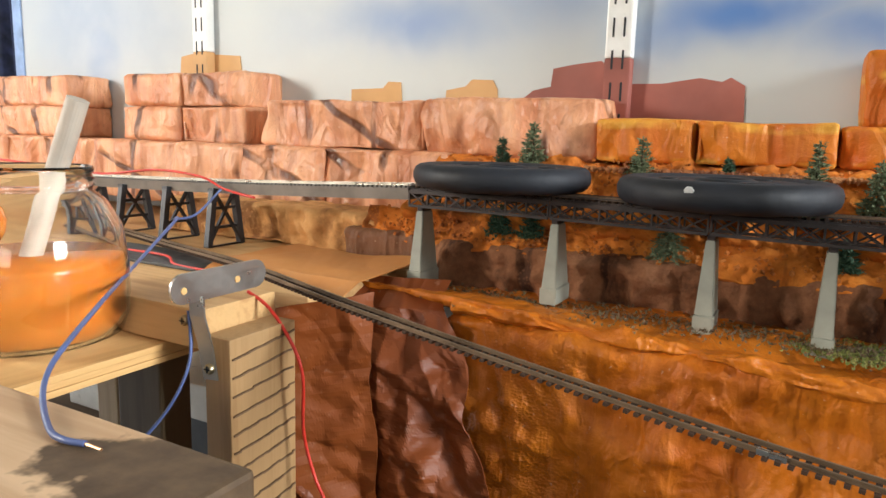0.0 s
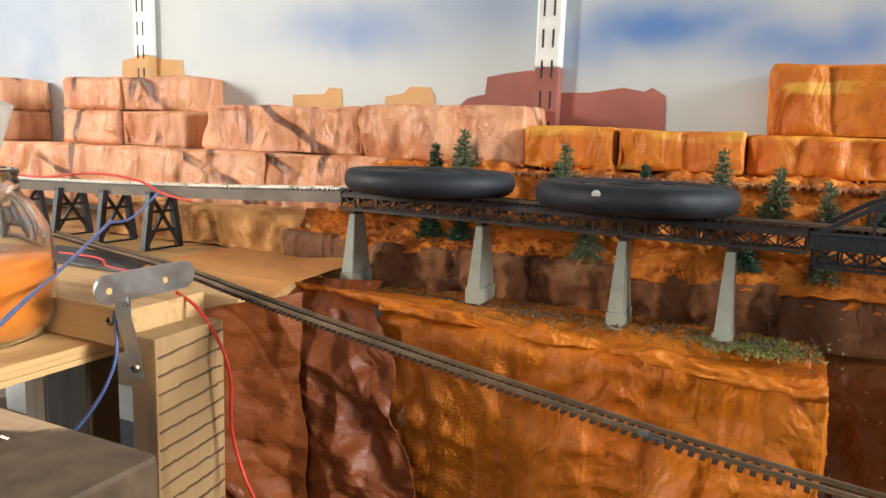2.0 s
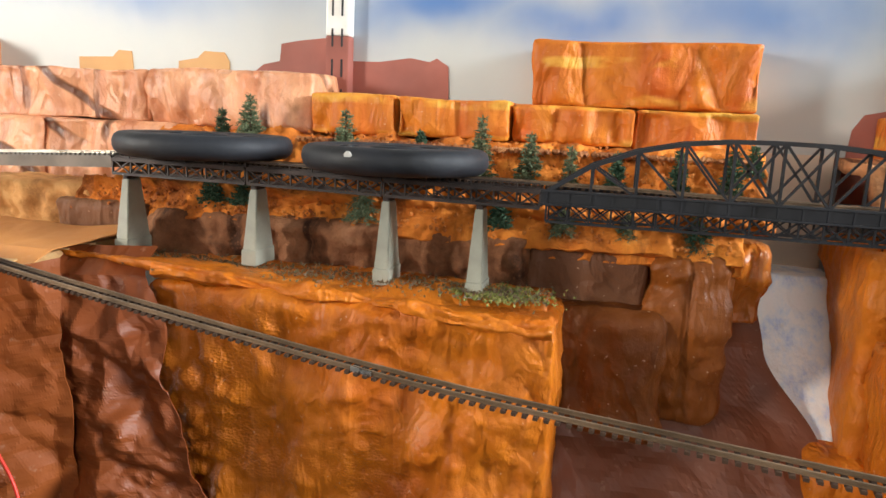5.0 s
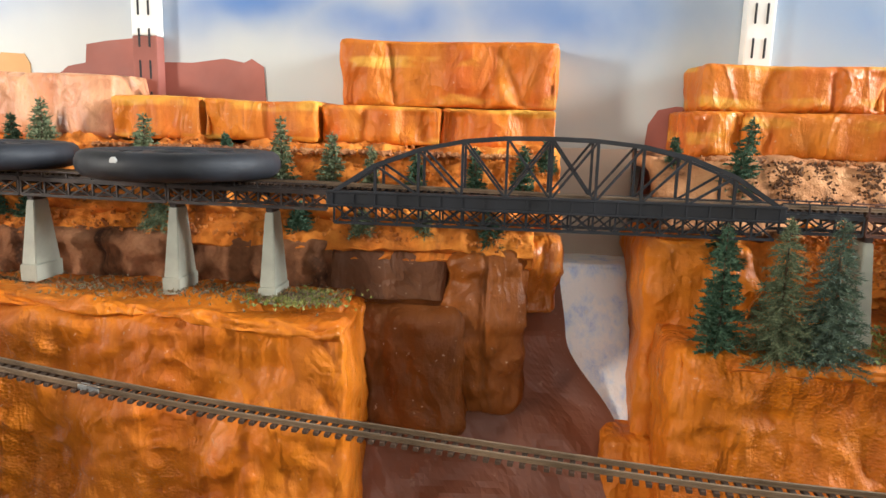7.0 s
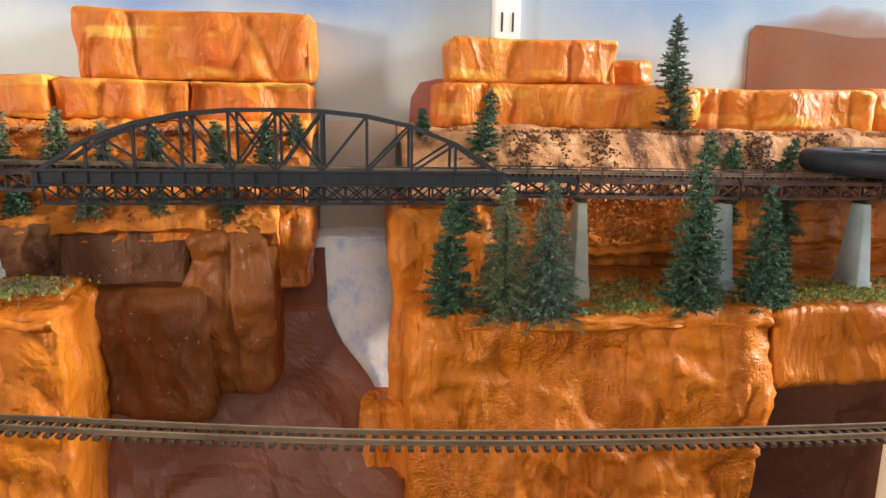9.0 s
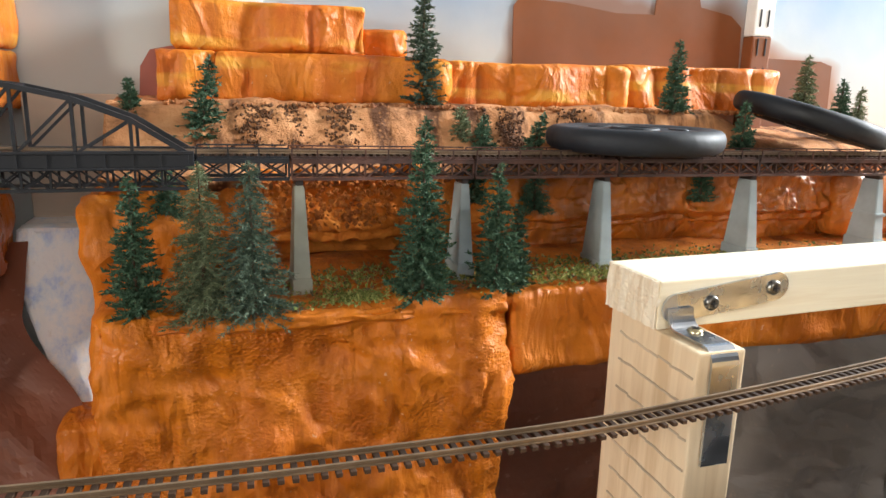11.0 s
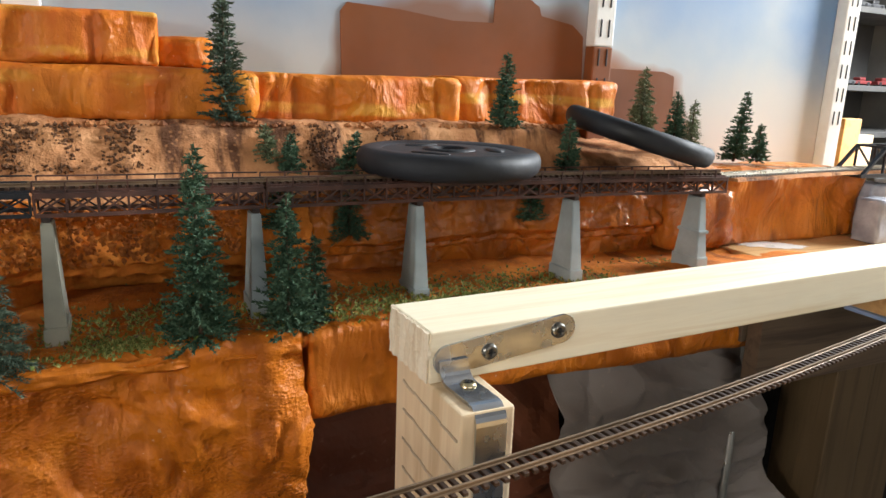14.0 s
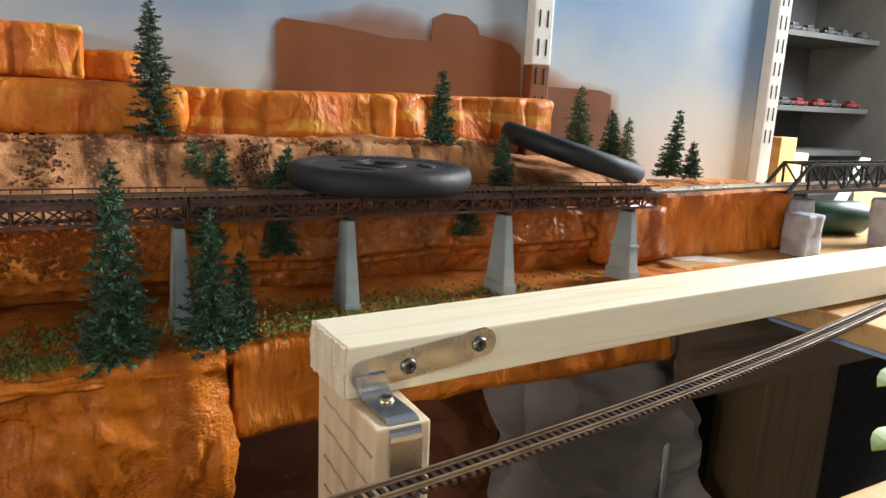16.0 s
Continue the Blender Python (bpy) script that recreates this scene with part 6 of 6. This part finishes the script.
# ---- loose ground cover ----


def scatter(name, count, place, size, mat, label, category, seed, flat=False):
    """Grains of loose cover in one mesh."""
    rnd = random.Random(seed)
    verts, faces = [], []
    for _ in range(count):
        p, s = Vector(place(rnd)), rnd.uniform(*size)
        k = len(verts)
        if flat:
            for _b in range(3):
                d = Vector((rnd.uniform(-1, 1), rnd.uniform(-1, 1), rnd.uniform(0.2, 1.2))).normalized() * s
                w = d.cross(Vector((rnd.uniform(-1, 1), rnd.uniform(-1, 1), 0.1))).normalized() * s * 0.3
                k = len(verts)
                verts += [p - w, p + w, p + d]
                faces.append((k, k + 1, k + 2))
        else:
            q = Euler((rnd.uniform(0, 6), rnd.uniform(0, 6), rnd.uniform(0, 6))).to_matrix()
            for c in ((1, 0, 0), (-1, 0, 0), (0, 1, 0), (0, -1, 0), (0, 0, 1), (0, 0, -1)):
                verts.append(p + q @ (Vector(c) * s * rnd.uniform(0.6, 1.1)))
            for f in ((0, 2, 4), (2, 1, 4), (1, 3, 4), (3, 0, 4), (2, 0, 5), (1, 2, 5), (3, 1, 5), (0, 3, 5)):
                faces.append(tuple(k + i for i in f))
    me = bpy.data.meshes.new(name)
    me.from_pydata([tuple(v) for v in verts], [], faces)
    me.materials.append(mat)
    return tagged(new(name, me), label, category, kind="stuff")


def on_west(rnd):
    x = rnd.uniform(-0.33, 0.06)
    return x, rnd.gauss(-0.008, 0.016), 1.1345


def on_east(rnd):
    x = rnd.uniform(0.42, 0.98)
    return x, rnd.gauss(line(x, [(0.42, 0.02), (0.6, 0.02), (0.98, 0.01)]), 0.02), 1.1175


def under_tier(rnd):
    x = rnd.choice((rnd.uniform(-0.2, 0.21), rnd.uniform(0.34, 0.96)))
    return x, rnd.uniform(0.112, 0.135) - (0.02 if x < 0.22 else 0.0), 1.2405 if x > 0.22 else 1.238


def slope_clods(rnd):
    x = rnd.uniform(0.40, 0.55)
    return x, rnd.uniform(0.045, 0.056), rnd.uniform(1.15, 1.19)


def bank_clods(rnd):
    y, z = along([(0.056, 1.196), (0.046, 1.181), (0.033, 1.171)], rnd.random())
    return rnd.uniform(-0.38, 0.19), y, z


def slope_grit(rnd):
    y, z = along([(0.125, 1.245), (0.103, 1.233), (0.060, 1.202)], rnd.random())
    return rnd.uniform(-0.34, 0.21), y, z


scatter("clods", 700, bank_clods, (0.0008, 0.0030), M["clod_orange"], "orange clods crumbling off the bank", "earth", 21)
scatter("clods", 700, slope_grit, (0.0008, 0.0026), M["clod_orange"], "orange grit on the slope below the tiers", "earth", 22)
STAINS = (0.409, 0.435, 0.478, 0.625, 0.691)


def slope_stain(rnd):
    y, z = along([(0.112, 1.241), (0.100, 1.226), (0.086, 1.209)], rnd.random())
    return rnd.gauss(rnd.choice(STAINS), 0.0075), y - 0.002, z


scatter("clods", 900, slope_stain, (0.0008, 0.0024), M["soil"], "dark soil clumped in patches on the slope", "earth", 23)
scatter("scrub", 1500, on_west, (0.0012, 0.0032), M["scrub"], "grey-red scrub strewn under the viaduct", "scrub", 11, True)
scatter("moss", 1200, lambda r: (r.gauss(0.02, 0.018), r.gauss(-0.006, 0.012), 1.132), (0.0015, 0.0036), M["moss"], "yellow-green moss at the foot of the piers", "moss", 12, True)
scatter("moss", 2200, on_east, (0.0015, 0.0038), M["moss"], "yellow-green moss under the eastern viaduct", "moss", 13, True)
scatter("scrub", 900, on_east, (0.0012, 0.003), M["scrub"], "grey-red scrub under the eastern viaduct", "scrub", 14, True)
scatter("clods", 1300, under_tier, (0.0012, 0.0042), M["clod"], "clods of brown earth below the rock tiers", "earth", 15)
scatter("clods", 650, slope_clods, (0.001, 0.0036), M["clod_orange"], "clods of orange earth on the bank", "earth", 16)

scatter("moss", 900, lambda r: (r.gauss(0.69, 0.05), r.gauss(-0.006, 0.009), 1.1165), (0.0015, 0.004), M["moss"], "bright green moss round the foot of a pier", "moss", 17, True)
scatter("moss", 1500, lambda r: (r.gauss(0.455, 0.026), r.gauss(-0.012, 0.007), 1.1135), (0.0012, 0.0034), M["moss"], "pale yellow moss along the cliff edge", "moss", 18, True)

# ---- far table ----


def stone_pillar(x, y, z0, h, w):
    ob = part("stone_pillar", lump(-w, w, -w, w, 0, h, 0.004, 0.002, 0.002, 0.002, 40, x * 10, 0.002), M["stone_grey"], smooth=True)
    ob.location = (x, y, z0)
    return tagged(ob, "blue-grey model stone pillar on the far table", "pillar", "stone pillars")


stone_pillar(1.272, 0.060, 1.1208, 0.062, 0.016)
stone_pillar(1.243, 0.028, 1.1208, 0.050, 0.0165)
stone_pillar(1.42, 0.03, 1.1208, 0.062, 0.016)
can = thing("green_canister", (1.42, 0.115, 1.1445), "dark green metal canister with a red end lying on the table", "canister")
can.rotation_euler = (0, radians(90), radians(-20))
part("shell", lathe([(0, -0.03), (0.020, -0.03), (0.0235, -0.026), (0.0235, 0.05), (0.020, 0.056), (0, 0.056)], 36), M["green_metal"], can, smooth=True)
part("end_cap", lathe([(0, -0.0335), (0.012, -0.0335), (0.013, -0.0295), (0, -0.0295)], 24), M["slot"], can)
part("red_disc", lathe([(0, -0.0345), (0.006, -0.0345), (0.006, -0.0333), (0, -0.0333)], 16), M["red_paint"], can)
tagged(part("pine_offcut", box(1.905, 1.96, 0.55, 0.585, 1.1208, 1.232, 0.002), M["ply"]), "pale upright pine offcut on the far table", "offcut")
tagged(part("pine_offcut", box(1.985, 2.04, 0.57, 0.60, 1.1208, 1.195, 0.002), M["pine_post"]), "short tan pine offcut on the far table", "offcut")
tagged(part("white_strip", bar(bmesh.new(), (1.50, 0.16, 1.128), (1.86, 0.33, 1.205), 0.016, 0.004), M["upright_white"]), "white plastic strip leaning up on the far table", "strip")
tagged(part("black_box", box(1.62, 1.76, 0.28, 0.36, 1.1208, 1.150, 0.004), M["black_plastic"]), "low black box on the far table", "box")


# Patch of sunlight on the board, laid on as a thin white sheet.
def sunlit_patch(u, v):
    a, r = 2 * math.pi * u, v
    k = 1 + 0.35 * noise.noise(Vector((3 * math.cos(a), 3 * math.sin(a), 0.5))) + 0.25 * noise.noise(Vector((9 * math.cos(a), 9 * math.sin(a), 2)))
    return Vector((1.103 + 0.040 * r * k * math.cos(a), 0.052 + 0.016 * r * k * math.sin(a) - 0.018 * r * k * math.cos(a), 1.1224 - 0.0015 * r * r))


tagged(part("plaster_smear", sheet(60, 8, sunlit_patch), M["upright_white"], smooth=True), "thin white sheet standing in for a sunlit patch on the board", "plaster", kind="stuff")
# The far table's shadowed side: its shadow is in the timber colour.
tagged(part("apron_board", box(0.99, 1.95, -0.05, -0.034, 1.0135, 1.0975, 0.001), M["plank_old_shaded"]), "timber apron board under the far table, coloured dark for shadow", "apron", kind="structure")
tagged(part("apron_cleat", box(0.985, 1.95, -0.033, -0.012, 1.055, 1.0975, 0.001), M["plank_old_shaded"]), "timber cleat behind the apron board, coloured dark for shadow", "cleat", kind="structure")


def leaf(bm, base, d, ln, w):
    """A pointed leaf folded along its rib."""
    d = Vector(d).normalized()
    side = d.cross(Vector((0, 0, 1))).normalized()
    rows = []
    for k in range(7):
        u = k / 6
        ww = w * math.sin(math.pi * (0.08 + 0.92 * u)) ** 0.8 if k < 6 else 0.0003
        c = Vector(base) + d * (ln * u) + Vector((0, 0, -0.3 * ln * u * u))
        rows.append([bm.verts.new(c - side * ww + Vector((0, 0, 0.15 * ww))), bm.verts.new(c), bm.verts.new(c + side * ww + Vector((0, 0, 0.15 * ww)))])
    for a, b in zip(rows, rows[1:]):
        bm.faces.new((a[0], a[1], b[1], b[0]))
        bm.faces.new((a[1], a[2], b[2], b[1]))
    return thicken(bm, 0.0005)


plant = thing("houseplant", (0.985, -0.247, 0.0), "tall green houseplant reaching up beside the board", "plant")
part("pot", lathe([(0, 0), (0.07, 0), (0.09, 0.16), (0.084, 0.16), (0.08, 0.14), (0, 0.14)], 32), M["dark_card"], plant)
part("stem", sweep(smooth_path([(0, 0, 0.13), (0.01, 0.01, 0.5), (0.0, 0.0, 0.9), (0.0, 0.005, 1.118)], 8), round_section(0.003, 8)), M["leaf_green"], plant)
for z, d, ln in ((1.116, (-1.0, 0.1, 0.3), 0.050), (1.074, (-1.0, 0.05, 0.25), 0.046), (1.0, (1, -0.2, 0.2), 0.06), (0.95, (-0.5, -0.8, 0.3), 0.06), (0.88, (0.6, 0.7, 0.2), 0.06)):
    part("leaf", leaf(bmesh.new(), (0, 0, z), d, ln, 0.012), M["leaf_green"], plant)
